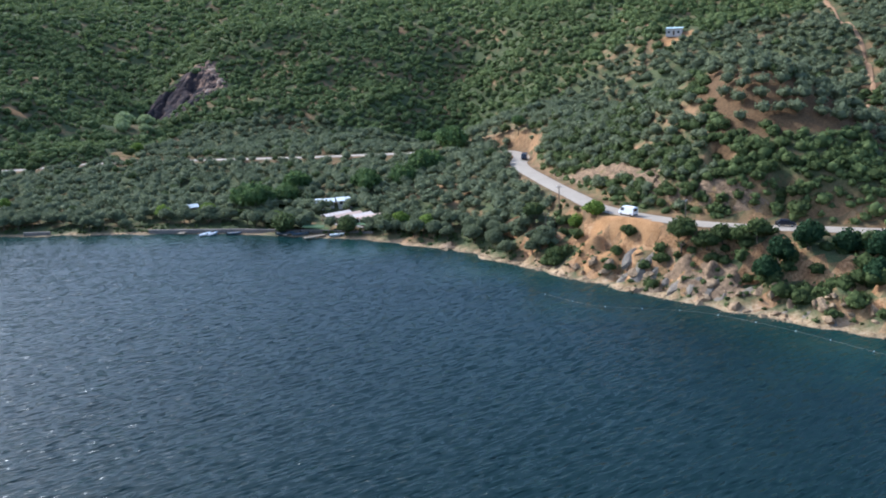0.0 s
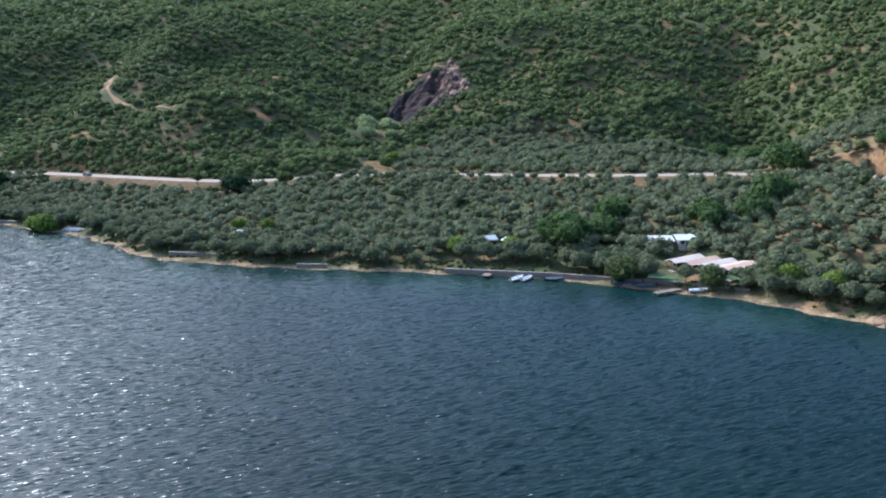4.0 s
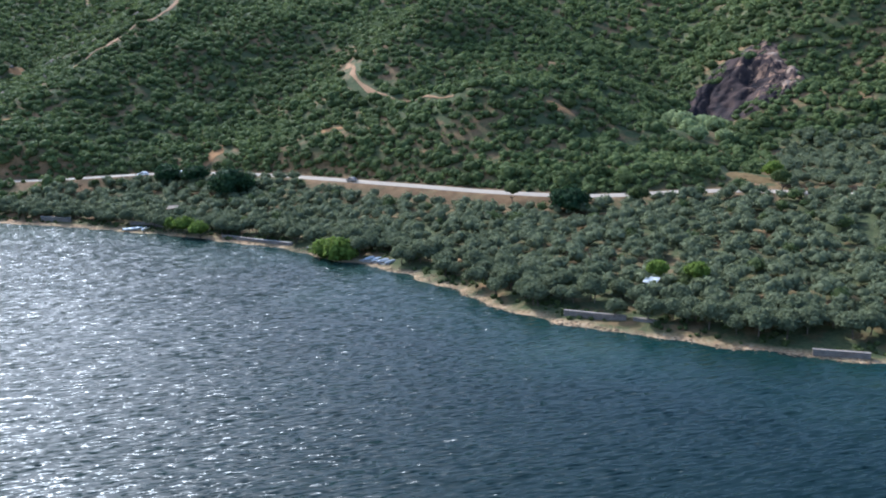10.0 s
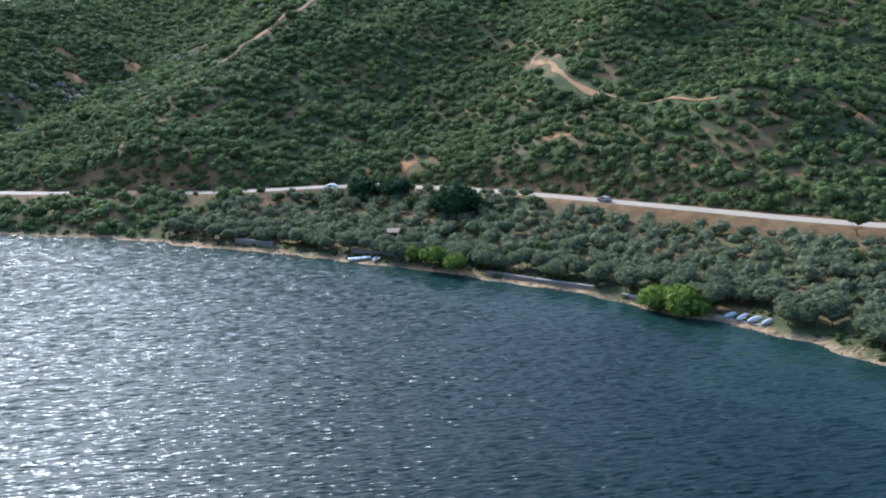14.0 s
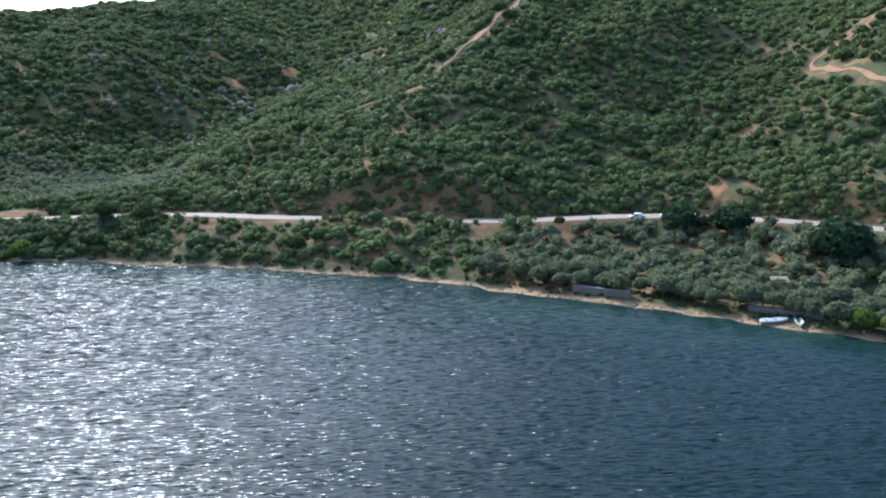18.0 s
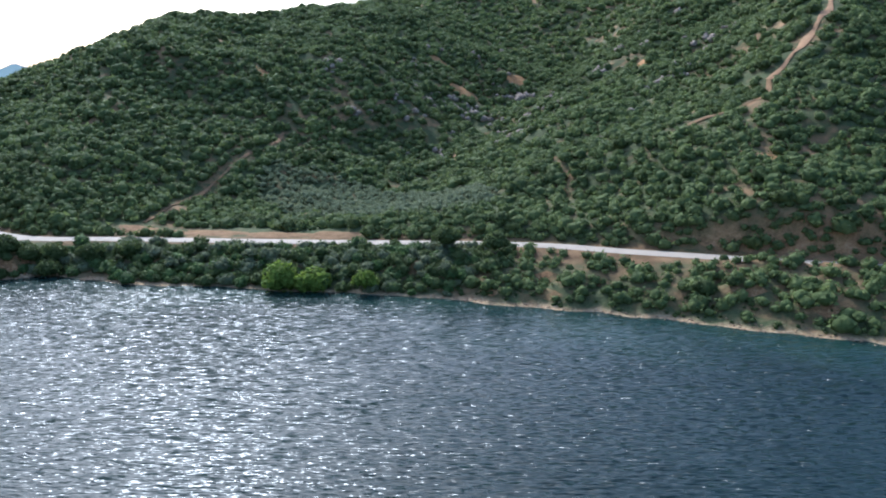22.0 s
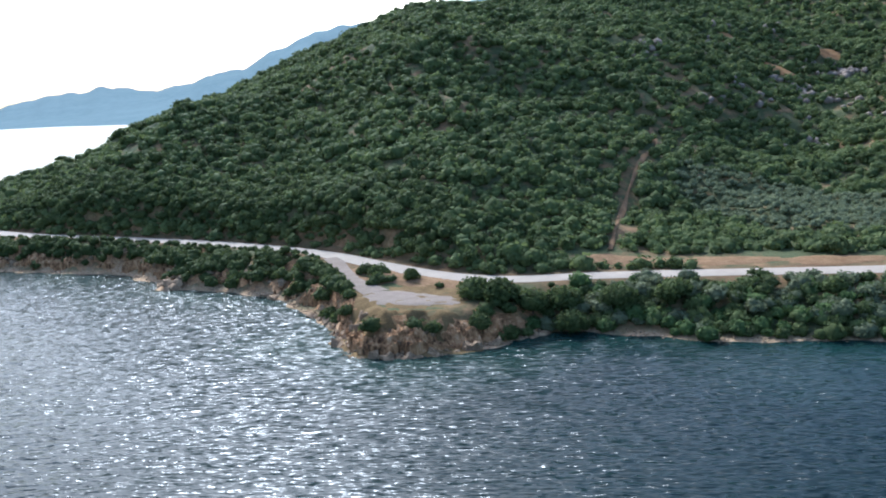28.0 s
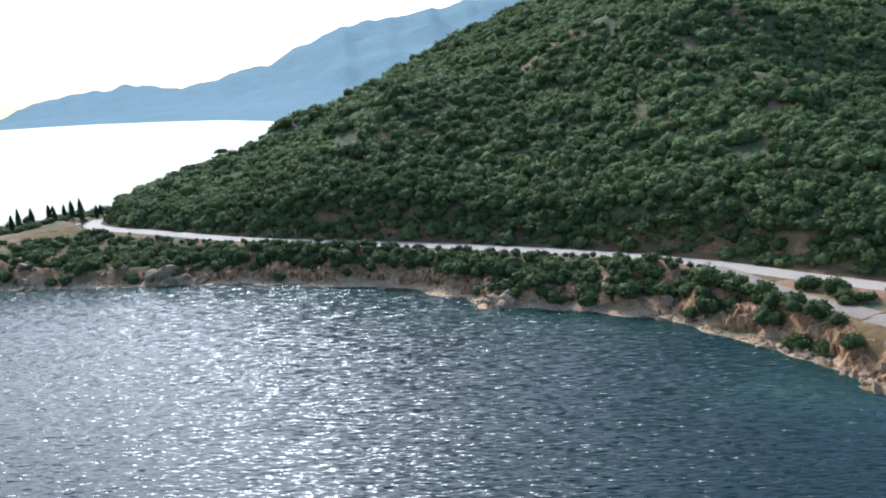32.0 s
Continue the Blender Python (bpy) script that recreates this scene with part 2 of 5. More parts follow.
M_LAWN = plain_mat("lawn_grass", (0.075, 0.105, 0.035), (0.12, 0.15, 0.055), 0.8, 0.9, 0.1, 0.5)
M_BRIGHT = leaf_mat("bright_leaves", (0.10, 0.148, 0.022), (0.165, 0.225, 0.036), (0.25, 0.305, 0.06))
M_PALE = leaf_mat("willow_leaves", (0.22, 0.27, 0.10), (0.31, 0.355, 0.15), (0.40, 0.43, 0.22))
M_CYPRESS = leaf_mat("cypress_leaves", (0.020, 0.036, 0.016), (0.032, 0.055, 0.022), (0.05, 0.075, 0.03))
M_CONIFER = leaf_mat("conifer_leaves", (0.016, 0.036, 0.016), (0.034, 0.064, 0.026), (0.06, 0.10, 0.04))
M_ROCK = plain_mat("shore_rock", (0.085, 0.052, 0.029), (0.42, 0.285, 0.16), 0.6, 0.9, 0.2, 0.8)
M_SLATE = plain_mat("grey_rock", (0.08, 0.064, 0.048), (0.30, 0.24, 0.175), 0.8, 0.85, 0.25, 0.9)
M_CLIFF = cliff_mat()
M_CLIFF2 = plain_mat("cut_rock", (0.055, 0.036, 0.022), (0.36, 0.232, 0.132), 0.9, 0.95, 0.1, 1.0)
M_SEACLIFF = face_mat()
M_WALL = plain_mat("wall_stone", (0.17, 0.135, 0.108), (0.31, 0.255, 0.208), 1.2, 0.9, 0.2, 0.6)
M_CONCRETE = plain_mat("concrete", (0.30, 0.26, 0.22), (0.40, 0.355, 0.305), 0.8, 0.85, 0.2, 0.3)
M_WHITE = plain_mat("white_paint", (0.70, 0.71, 0.70), (0.80, 0.80, 0.79), 1.0, 0.45, 0.4)
M_WHITEPAINT = plain_mat("white_car_paint", (0.78, 0.76, 0.72), (0.82, 0.80, 0.76), 0.6, 0.4, 0.3)
M_DARKPAINT = plain_mat("dark_car_paint", (0.012, 0.014, 0.022), (0.02, 0.022, 0.034), 0.6, 0.3, 0.5)
M_BLUE = plain_mat("blue_boat_paint", (0.07, 0.09, 0.11), (0.12, 0.15, 0.18), 1.0, 0.5, 0.4)
M_WOOD = plain_mat("weathered_wood", (0.20, 0.15, 0.10), (0.34, 0.27, 0.20), 2.0, 0.9, 0.15, 0.4)
M_DARKWOOD = plain_mat("dark_wood", (0.07, 0.045, 0.03), (0.12, 0.08, 0.055), 2.0, 0.8, 0.2, 0.3)
M_DARK = plain_mat("black_rubber", (0.015, 0.015, 0.016), (0.03, 0.03, 0.03), 2.0, 0.8, 0.2)
M_STEEL = plain_mat("steel", (0.45, 0.45, 0.46), (0.55, 0.55, 0.56), 2.0, 0.35, 0.5, 0.0, 1.0)
M_GLASS = plain_mat("dark_glass", (0.02, 0.025, 0.03), (0.03, 0.035, 0.04), 1.0, 0.06, 0.6)
M_LAMP = plain_mat("lamp_lens", (0.7, 0.7, 0.68), (0.8, 0.8, 0.78), 1.0, 0.15, 0.6)
M_RED = plain_mat("red_lens", (0.35, 0.02, 0.02), (0.45, 0.03, 0.03), 1.0, 0.2, 0.5)
M_WHITEROOF = plain_mat("white_roofing", (0.48, 0.48, 0.46), (0.64, 0.64, 0.62), 0.8, 0.6, 0.3)
M_PINK = plain_mat("pink_roofing", (0.52, 0.345, 0.245), (0.63, 0.44, 0.325), 0.4, 0.7, 0.3)
M_PALEROOF = plain_mat("pale_roofing", (0.60, 0.48, 0.385), (0.70, 0.58, 0.48), 0.4, 0.7, 0.3)
M_GREENROOF = plain_mat("green_roofing", (0.42, 0.52, 0.50), (0.55, 0.63, 0.60), 0.4, 0.7, 0.3)
M_BLUEROOF = plain_mat("blue_roofing", (0.27, 0.29, 0.30), (0.36, 0.385, 0.40), 0.4, 0.7, 0.3)
M_PLASTER = plain_mat("plaster", (0.45, 0.40, 0.34), (0.58, 0.53, 0.46), 0.6, 0.9, 0.2, 0.2)
M_AWNING = plain_mat("green_canvas", (0.07, 0.11, 0.05), (0.11, 0.15, 0.07), 0.8, 0.9, 0.1)
M_TARP = plain_mat("pale_canvas", (0.50, 0.49, 0.48), (0.68, 0.67, 0.66), 1.2, 0.8, 0.2, 0.3)
M_BARK = plain_mat("bark", (0.09, 0.065, 0.045), (0.17, 0.13, 0.095), 3.0, 0.95, 0.1, 0.6)
M_CORE = plain_mat("inner_twigs", (0.030, 0.045, 0.018), (0.05, 0.068, 0.028), 2.0, 1.0, 0.0)
# the air's haze is put into the base colour of the distant mountains
M_FAR_HAZED = plain_mat("far_hills_haze_tint", (0.16, 0.215, 0.218), (0.20, 0.255, 0.255), 0.006, 1.0, 0.0)

# ---- the plan: coast, road, hills ----
SHORE = [(900, -180), (400, 20), (160, 100), (61, 158), (32, 177), (3, 200), (-28, 228), (-57, 241), (-97, 250), (-135, 250), (-182, 247), (-224, 252),
         (-249, 267), (-276, 277), (-310, 285), (-360, 289), (-403, 287), (-448, 284), (-497, 272), (-543, 256), (-586, 235), (-619, 217), (-644, 209),
         (-648, 196), (-657, 181), (-668, 174), (-679, 179), (-693, 187), (-725, 193), (-745, 189), (-762, 182), (-771, 185), (-790, 185), (-835, 169),
         (-867, 150), (-904, 125), (-950, 104), (-990, 112), (-1025, 180), (-1050, 290), (-1100, 400), (-1160, 470), (-1200, 700), (-1200, 4900)]
ROAD = [(400, 120, 14), (150, 172, 13), (72, 191, 13), (35, 200, 13), (14, 218, 13), (6, 238, 13), (-3, 266, 13), (-12, 300, 13), (-13, 328, 12.9), (-30, 345, 12.4),
        (-103, 346, 11), (-150, 351, 10), (-200, 358, 8.5), (-235, 343, 8), (-264, 341, 8), (-304, 347, 8), (-360, 355, 8), (-394, 354, 8),
        (-418, 346, 8), (-451, 322, 8), (-509, 300, 8), (-542, 289, 8), (-597, 260, 6.8), (-634, 240, 6.2), (-650, 229, 6.3), (-664, 217, 6.6),
        (-680, 212, 6.8), (-702, 212, 7), (-727, 214, 7), (-757, 211, 7.1), (-795, 203, 7.2), (-833, 192, 7.3), (-868, 182, 7.6), (-903, 176, 8), (-940, 171, 8.2), (-958, 180, 8.2), (-978, 210, 8), (-1005, 262, 8), (-1025, 310, 8)]
BASE_X = [-1400, -1100, -960, -840, -740, -640, -540, -400, -300, -150, -57, 60, 300]
BASE_Y = [560, 380, 150, 165, 188, 212, 257, 288, 283, 250, 238, 160, 60]
INLAND = [0, 45, 95, 155, 235, 335, 470]
# heights of the land in metres: along the coast every 105 m, inland at the distances above
HEIGHTS = [
    (-1, 7, 14, 25, 41, 59, 77),
    (5, 11, 23, 43, 64, 79, 96),
    (2, 13, 29, 53, 77, 94, 111),
    (-3, 14, 29, 45, 69, 94, 115),
    (4, 14, 20, 32, 55, 85, 114),
    (7, 12, 18, 31, 52, 84, 116),
    (-1, 5, 19, 37, 57, 86, 116),
    (-1, -1, 12, 36, 56, 82, 111),
    (2, 3, 10, 24, 43, 72, 104),
    (1, 2, 8, 15, 35, 66, 101),
    (2, 6, 10, 13, 37, 69, 102),
    (9, 14, 15, 20, 42, 71, 102),
    (5, 11, 20, 33, 52, 75, 99),
    (-3, 11, 27, 45, 63, 80, 96),
]
LOT = (-676, 193.5, 18, 8.5, 0.42, 6.0)  # the gravel lot: centre, half sizes, turn, height
SPUR = [(-721, 211.5), (-713, 207.5), (-704, 202.5), (-696, 198.5), (-684, 195)]
SPURS = [
    (-945, 150, 50, 34, 1.57, 5),
    (-850, 362, 48, 32, 0.80, -10),
    (-948, 405, 34, 26, 0.00, 5),
    (-664, 408, 119, 45, 1.92, -27),
    (-528, 475, 125, 34, 1.86, 28),
    (-250, 502, 79, 29, 2.21, -19),
    (55, 247, 41, 32, 1.80, 25),
    (-819, 342, 120, 39, 2.39, 25),
    (-741, 564, 120, 57, 2.34, -32),
    (-295, 395, 46, 33, 0.18, 16),
    (-50, 462, 66, 30, 1.57, -24),
    (-117, 429, 114, 38, 0.14, -12),
    (-874, 252, 47, 31, 1.65, 12),
    (-362, 480, 90, 29, 1.64, 20),
    (-477, 473, 108, 31, 1.65, 14),
    (-743, 464, 62, 29, 2.77, -12),
    (14, 417, 126, 32, 2.02, -11),
    (-654, 259, 44, 29, 1.64, -5),
    (-759, 358, 73, 29, 1.46, 7),
]
RAVINES = [  # smaller ridges and runnels: centre, length, width, turn, rise
    (-224, 480, 24, 12, 0.60, -6),
    (-212, 520, 30, 13, 0.60, 6),
    (-319, 480, 91, 35, 1.95, 9),
    (-78, 521, 57, 26, 0.71, -11),
    (-260, 589, 42, 27, 2.05, -9),
    (-179, 559, 51, 31, 2.64, 11),
    (-841, 242, 55, 40, 1.96, 8),
    (-537, 364, 71, 24, 2.56, 7),
    (-479, 412, 57, 32, 2.31, -5),
    (-395, 516, 76, 39, 3.13, 8),
    (-689, 558, 81, 27, 2.04, -7),
    (-206, 517, 94, 24, 2.54, -5),
    (-721, 255, 38, 31, 1.58, 4),
    (-785, 300, 38, 28, 1.30, -5),
    (31, 311, 94, 36, 2.10, 7),
    (-244, 525, 76, 26, 0.85, 5),
    (30, 297, 48, 26, 2.00, 8),
    (-955, 330, 90, 32, 1.57, -3),
    (-893, 402, 26, 22, 0.00, -4),
    (-905, 665, 90, 62, 0.00, 10),
]


def spline(points, step):
    """A smooth line through the points, at even steps."""
    p = np.array(points, float)
    q = np.vstack([2 * p[0] - p[1], p, 2 * p[-1] - p[-2]])
    out = []
    for a, b, c, d in zip(q[:-3], q[1:-2], q[2:-1], q[3:]):
        n = max(2, int(np.linalg.norm(c - b) / step))
        t = np.arange(n)[:, None] / n
        out.append(0.5 * (2 * b + (c - a) * t + (2 * a - 5 * b + 4 * c - d) * t**2 + (3 * b - a - 3 * c + d) * t**3))
    return np.vstack(out + [p[-1:]])


SHORE_L = np.array(SHORE, float)
ROAD_L = spline(ROAD, 4.0)


def to_line(x, y, line, signed=False):
    """Distance from points to a line (inland positive, if signed), and the nearest index along it."""
    best, side, at = np.full(x.shape, 1e9), np.zeros(x.shape), np.zeros(x.shape)
    for n, (a, b) in enumerate(zip(line[:-1, :2], line[1:, :2])):
        e = b - a
        t = np.clip(((x - a[0]) * e[0] + (y - a[1]) * e[1]) / (e @ e), 0, 1)
        dx, dy = x - a[0] - t * e[0], y - a[1] - t * e[1]
        dist = np.hypot(dx, dy)
        near = dist < best
        best = np.where(near, dist, best)
        at = np.where(near, n + t, at)
        if signed:
            side = np.where(near, -np.sign(e[0] * dy - e[1] * dx), side)
    return (best * np.where(side == 0, 1, side) if signed else best), at


WAVES = np.random.default_rng(5).uniform(0, 1, (40, 3))


def rough(x, y, size, lo, hi):
    """A smooth random field about -1 to 1, of bumps of that size."""
    out = 0 * x
    for a, b, c in WAVES[lo:hi]:
        w = 2 * math.pi / (size * (0.6 + 0.9 * b))
        out = out + np.sin((x * math.cos(6.283 * a) + y * math.sin(6.283 * a)) * w + 6.283 * c)
    return out / math.sqrt((hi - lo) / 2) / 1.6


def hills(x, y):
    """The large forms of the land: a smooth sheet over the table of heights, with spurs and gullies."""
    v = y - np.interp(x, BASE_X, BASE_Y)
    a = np.clip((x + 1100) / 105.0, 0, 12.999)
    b = np.clip(np.interp(v, INLAND, range(7)), 0, 5.999)
    ia, ib = np.floor(a).astype(int), np.floor(b).astype(int)
    table = np.array(HEIGHTS, float)

    def weights(f):
        return ((1 - f) ** 3 / 6, (3 * f**3 - 6 * f**2 + 4) / 6, (-3 * f**3 + 3 * f**2 + 3 * f + 1) / 6, f**3 / 6)

    h = 0 * x
    for p, wa in enumerate(weights(a - ia)):
        for q, wb in enumerate(weights(b - ib)):
            h = h + wa * wb * table[np.clip(ia + p - 1, 0, 13), np.clip(ib + q - 1, 0, 6)]
    for sx, sy, length, width, turn, rise in SPURS + RAVINES:
        dx, dy = x - sx, y - sy
        c, s = math.cos(turn), math.sin(turn)
        h = h + rise * np.exp(-(((dx * c + dy * s) / length) ** 2) - ((-dx * s + dy * c) / width) ** 2)
    return h + np.clip(v - 470, 0, 900) * 0.14


# how steeply the bank rises from the beach, along the coast
BANK_X = [-985, -900, -850, -760, -690, -672, -655, -645, -630, -540, -450, -330, -240, -60, -25, -5, 20, 45, 70, 200]
BANK_S = [0.7, 0.9, 0.9, 0.8, 0.7, 0.8, 0.8, 0.5, 0.3, 0.5, 0.45, 0.14, 0.12, 0.12, 0.25, 0.75, 0.85, 0.7, 0.6, 0.6]


SPUR_L = spline(SPUR, 1.5)


def land(x, y, full=False):
    """The height of the ground at arrays of places."""
    x, y = np.asarray(x, float), np.asarray(y, float)
    d, _ = to_line(x, y, SHORE_L, True)
    d = d + 1.2 * rough(x, y, 14, 0, 8)
    r, at = to_line(x, y, ROAD_L)
    zr = np.interp(at, range(len(ROAD_L)), ROAD_L[:, 2])
    g = hills(x, y)
    away = np.clip((r - 8) / 40, 0, 1) * np.clip((d - 25) / 60, 0, 1)
    g = g + away * (2.2 * rough(x, y, 60, 8, 18) + 0.9 * rough(x, y, 18, 18, 28))
    s = np.interp(x, BANK_X, BANK_S)
    ragged = np.clip((s - 0.4) / 0.3, 0, 1) * np.clip((d - 2) / 3, 0, 1) * np.clip((30 - d) / 10, 0, 1) * np.clip((r - 4.5) / 3, 0, 1)
    bank = 0.16 * np.clip(d, 0, 4) + s * np.clip(d - 2.6, 0, 60) * (1 + 0.25 * rough(x, y, 11, 28, 38)) + 1.2 * np.clip(d - 38, 0, None)
    # near the coast, on the road's seaward side, the land leans from the bank up to the road
    h = np.where(d > 0, np.minimum(np.maximum(g, 0.6 + 0.02 * d), bank), np.maximum(0.13 * d, -7.0))
    # a low cut bank on the uphill side
    uphill = (y > np.interp(x, ROAD_L[::-1, 0], ROAD_L[::-1, 1])) & ((x < -205) | (x > -5))
    h = h + np.where(uphill, np.where(x < -600, 1.6, 2.2) * np.clip((r - 4.2) / 1.6, 0, 1) * np.exp(-r / 45), 0)
    h = h + np.where(d > 0, ragged * (0.8 * rough(x, y, 7.5, 0, 12) + 0.5 * rough(x, y, 5.0, 12, 24)), 0)
    bench = np.clip((r - 4.0) / np.where(uphill, 9.0, 4.5), 0, 1)
    bench = bench * bench * (3 - 2 * bench)
    h = np.where(d > 0, zr - 0.12 + (h - zr + 0.12) * bench, h)
    lx, ly, la, lb, lt, lz = LOT
    c, s = math.cos(lt), math.sin(lt)
    q = np.hypot(((x - lx) * c + (y - ly) * s) / la, (-(x - lx) * s + (y - ly) * c) / lb)
    flat = np.clip((q - 1.05) / 0.55, 0, 1)
    flat = np.where(r < 5, 1, flat * flat * (3 - 2 * flat))
    flat = np.maximum(flat, 1 - np.clip((d - 3) / 6, 0, 1))
    h = np.where(d > 2.5, lz + (h - lz) * flat, h)
    sd, sat = to_line(x, y, SPUR_L)
    sz = 7.0 - 0.9 * sat / (len(SPUR_L) - 1)
    near = np.clip((sd - 3.4) / 3.5, 0, 1)
    h = np.where((d > 2.5) & (r > 4), sz + (h - sz) * near, h)
    return (h, d, r) if full else h


def mesh_object(name, verts, faces, mats, indices=None, smooth=False, parent=None, attrs=()):
    """An object from arrays of places and of triangles or quads."""
    faces = np.asarray(faces, np.int32)
    me = bpy.data.meshes.new(name)
    me.vertices.add(len(verts))
    me.vertices.foreach_set("co", np.asarray(verts, np.float32).ravel())
    n, k = faces.shape
    me.loops.add(n * k)
    me.loops.foreach_set("vertex_index", faces.ravel())
    me.polygons.add(n)
    me.polygons.foreach_set("loop_start", np.arange(0, n * k, k, dtype=np.int32))
    me.polygons.foreach_set("loop_total", np.full(n, k, np.int32))
    for m in mats:
        me.materials.append(m)
    if indices is not None:
        me.polygons.foreach_set("material_index", np.asarray(indices, np.int32))
    me.polygons.foreach_set("use_smooth", np.full(n, smooth))
    for key, values in attrs:
        me.attributes.new(key, "FLOAT", "POINT").data.foreach_set("value", np.asarray(values, np.float32))
    me.update(calc_edges=True)
    me.validate()
    ob = new(name, me)
    if parent:
        ob.parent = parent
    return ob


def grid_faces(nx, ny):
    i = np.arange(nx * ny).reshape(ny, nx)
    return np.stack([i[:-1, :-1], i[:-1, 1:], i[1:, 1:], i[1:, :-1]], -1).reshape(-1, 4)


def steps(*parts):
    return np.unique(np.concatenate([np.arange(a, b, s) for a, b, s in parts]))


# ---- the ground and the sea ----
gx = steps((-4800, -1200, 120), (-1200, -1000, 10), (-1000, 120, 2.2), (120, 320, 8), (320, 4800, 140))
gy = steps((-4800, 0, 300), (0, 90, 15), (90, 520, 2.2), (520, 700, 4), (700, 1000, 12), (1000, 4800, 120))
GX, GY = np.meshgrid(gx, gy)
gh, gd, gr = land(GX.ravel(), GY.ravel(), True)
beach = np.clip(1.25 - gd / np.interp(GX.ravel(), [-960, -900, -740, -700, -600, -60, -30], [2.4, 3.6, 3.4, 2.4, 1.7, 1.7, 2.4]) + 0.35 * rough(GX.ravel(), GY.ravel(), 9, 6, 16), 0, 1) * np.clip((gd + 2.0) / 1.5, 0, 1)
under = np.clip(0.1 - gd / 3.0, 0, 1)
coast = np.clip(1.6 - np.minimum(gd / 25, gr / 8), 0, 1)
tilled = ((GX.ravel() > 40) & (GX.ravel() < 122) & (GY.ravel() > 218) & (GY.ravel() < 324)) * 1.0
verge = np.clip(1.6 - gr / 5 + 0.35 * rough(GX.ravel(), GY.ravel(), 12, 3, 13), 0, 1) * (gd > 2)
below = GY.ravel() < np.interp(GX.ravel(), ROAD_L[::-1, 0], ROAD_L[::-1, 1])
strip = np.interp(GX.ravel(), [-572, -550, -440, -415, -345, -335, -240, -232], [0, 1, 1, 0, 0, 0.9, 0.9, 0])
verge = np.clip(verge + 0.95 * strip * below * np.exp(-(((gr - 7) / np.interp(GX.ravel(), [-420, -400], [10, 5])) ** 2)) * (0.8 + 0.5 * rough(GX.ravel(), GY.ravel(), 10, 4, 14)), 0, 1) * (gd > 2)
verge = np.clip(verge + 0.6 * np.exp(-(((GX.ravel() + 918) / 42) ** 2) - ((GY.ravel() - 148) / 24) ** 2) * (0.8 + 0.5 * rough(GX.ravel(), GY.ravel(), 9, 5, 15)), 0, 1) * (gd > 2)
ground = mesh_object("ground", np.stack([GX.ravel(), GY.ravel(), gh], 1), grid_faces(len(gx), len(gy)), [M_GROUND], smooth=True, attrs=[("beach", beach), ("under", under), ("coast", coast), ("tilled", tilled), ("verge", verge)])
tagged(ground, "dry brown hillside and coastal ground with sandy shore", "ground", kind="structure")

wx = steps((-4900, -1200, 100), (-1200, 300, 6), (300, 4900, 120))
wy = steps((-4900, 0, 140), (0, 320, 5), (320, 4900, 120))
WX, WY = np.meshgrid(wx, wy)
wd, _ = to_line(WX.ravel(), WY.ravel(), SHORE_L, True)
shallow = np.clip(1 + wd / 26 + 0.35 * rough(WX.ravel(), WY.ravel(), 45, 3, 13), 0, 1)
water = mesh_object("water", np.stack([WX.ravel(), WY.ravel(), 0 * wd], 1), grid_faces(len(wx), len(wy)), [M_WATER], smooth=True, attrs=[("shallow", shallow)])
tagged(water, "dark blue rippled sea with sun glitter", "sea", kind="structure")


def ribbon(name, line, width, material, lift, label, drape=True):
    """A strip of road along a line."""
    p = line[:, :2]
    e = np.gradient(p, axis=0)
    e /= np.linalg.norm(e, axis=1)[:, None]
    side = np.stack([-e[:, 1], e[:, 0]], 1)
    w = np.asarray(width) * np.ones(len(p))
    across = np.linspace(-0.5, 0.5, 5)
    at = p[:, None] + side[:, None] * (across[None, :, None] * w[:, None, None])
    z = land(at[..., 0].ravel(), at[..., 1].ravel()).reshape(at.shape[:2]) if drape else np.repeat(line[:, 2:3], 5, 1)
    edge = np.array([-0.12, 0, 0.03, 0, -0.12])
    v = np.concatenate([at, (z + lift + edge)[..., None]], -1).reshape(-1, 3)
    return tagged(mesh_object(name, v, grid_faces(5, len(p)), [material], smooth=True), label, "road", kind="structure")


ribbon("road", ROAD_L, 6.1, M_ASPHALT, 0.06, "pale grey two-lane asphalt coast road", False)

# ---- foliage ----
def ball(level):
    bm = bmesh.new()
    bmesh.ops.create_icosphere(bm, subdivisions=level, radius=1.0)
    v = np.array([q.co[:] for q in bm.verts])
    f = np.array([[q.index for q in p.verts] for p in bm.faces])
    bm.free()
    return v, f


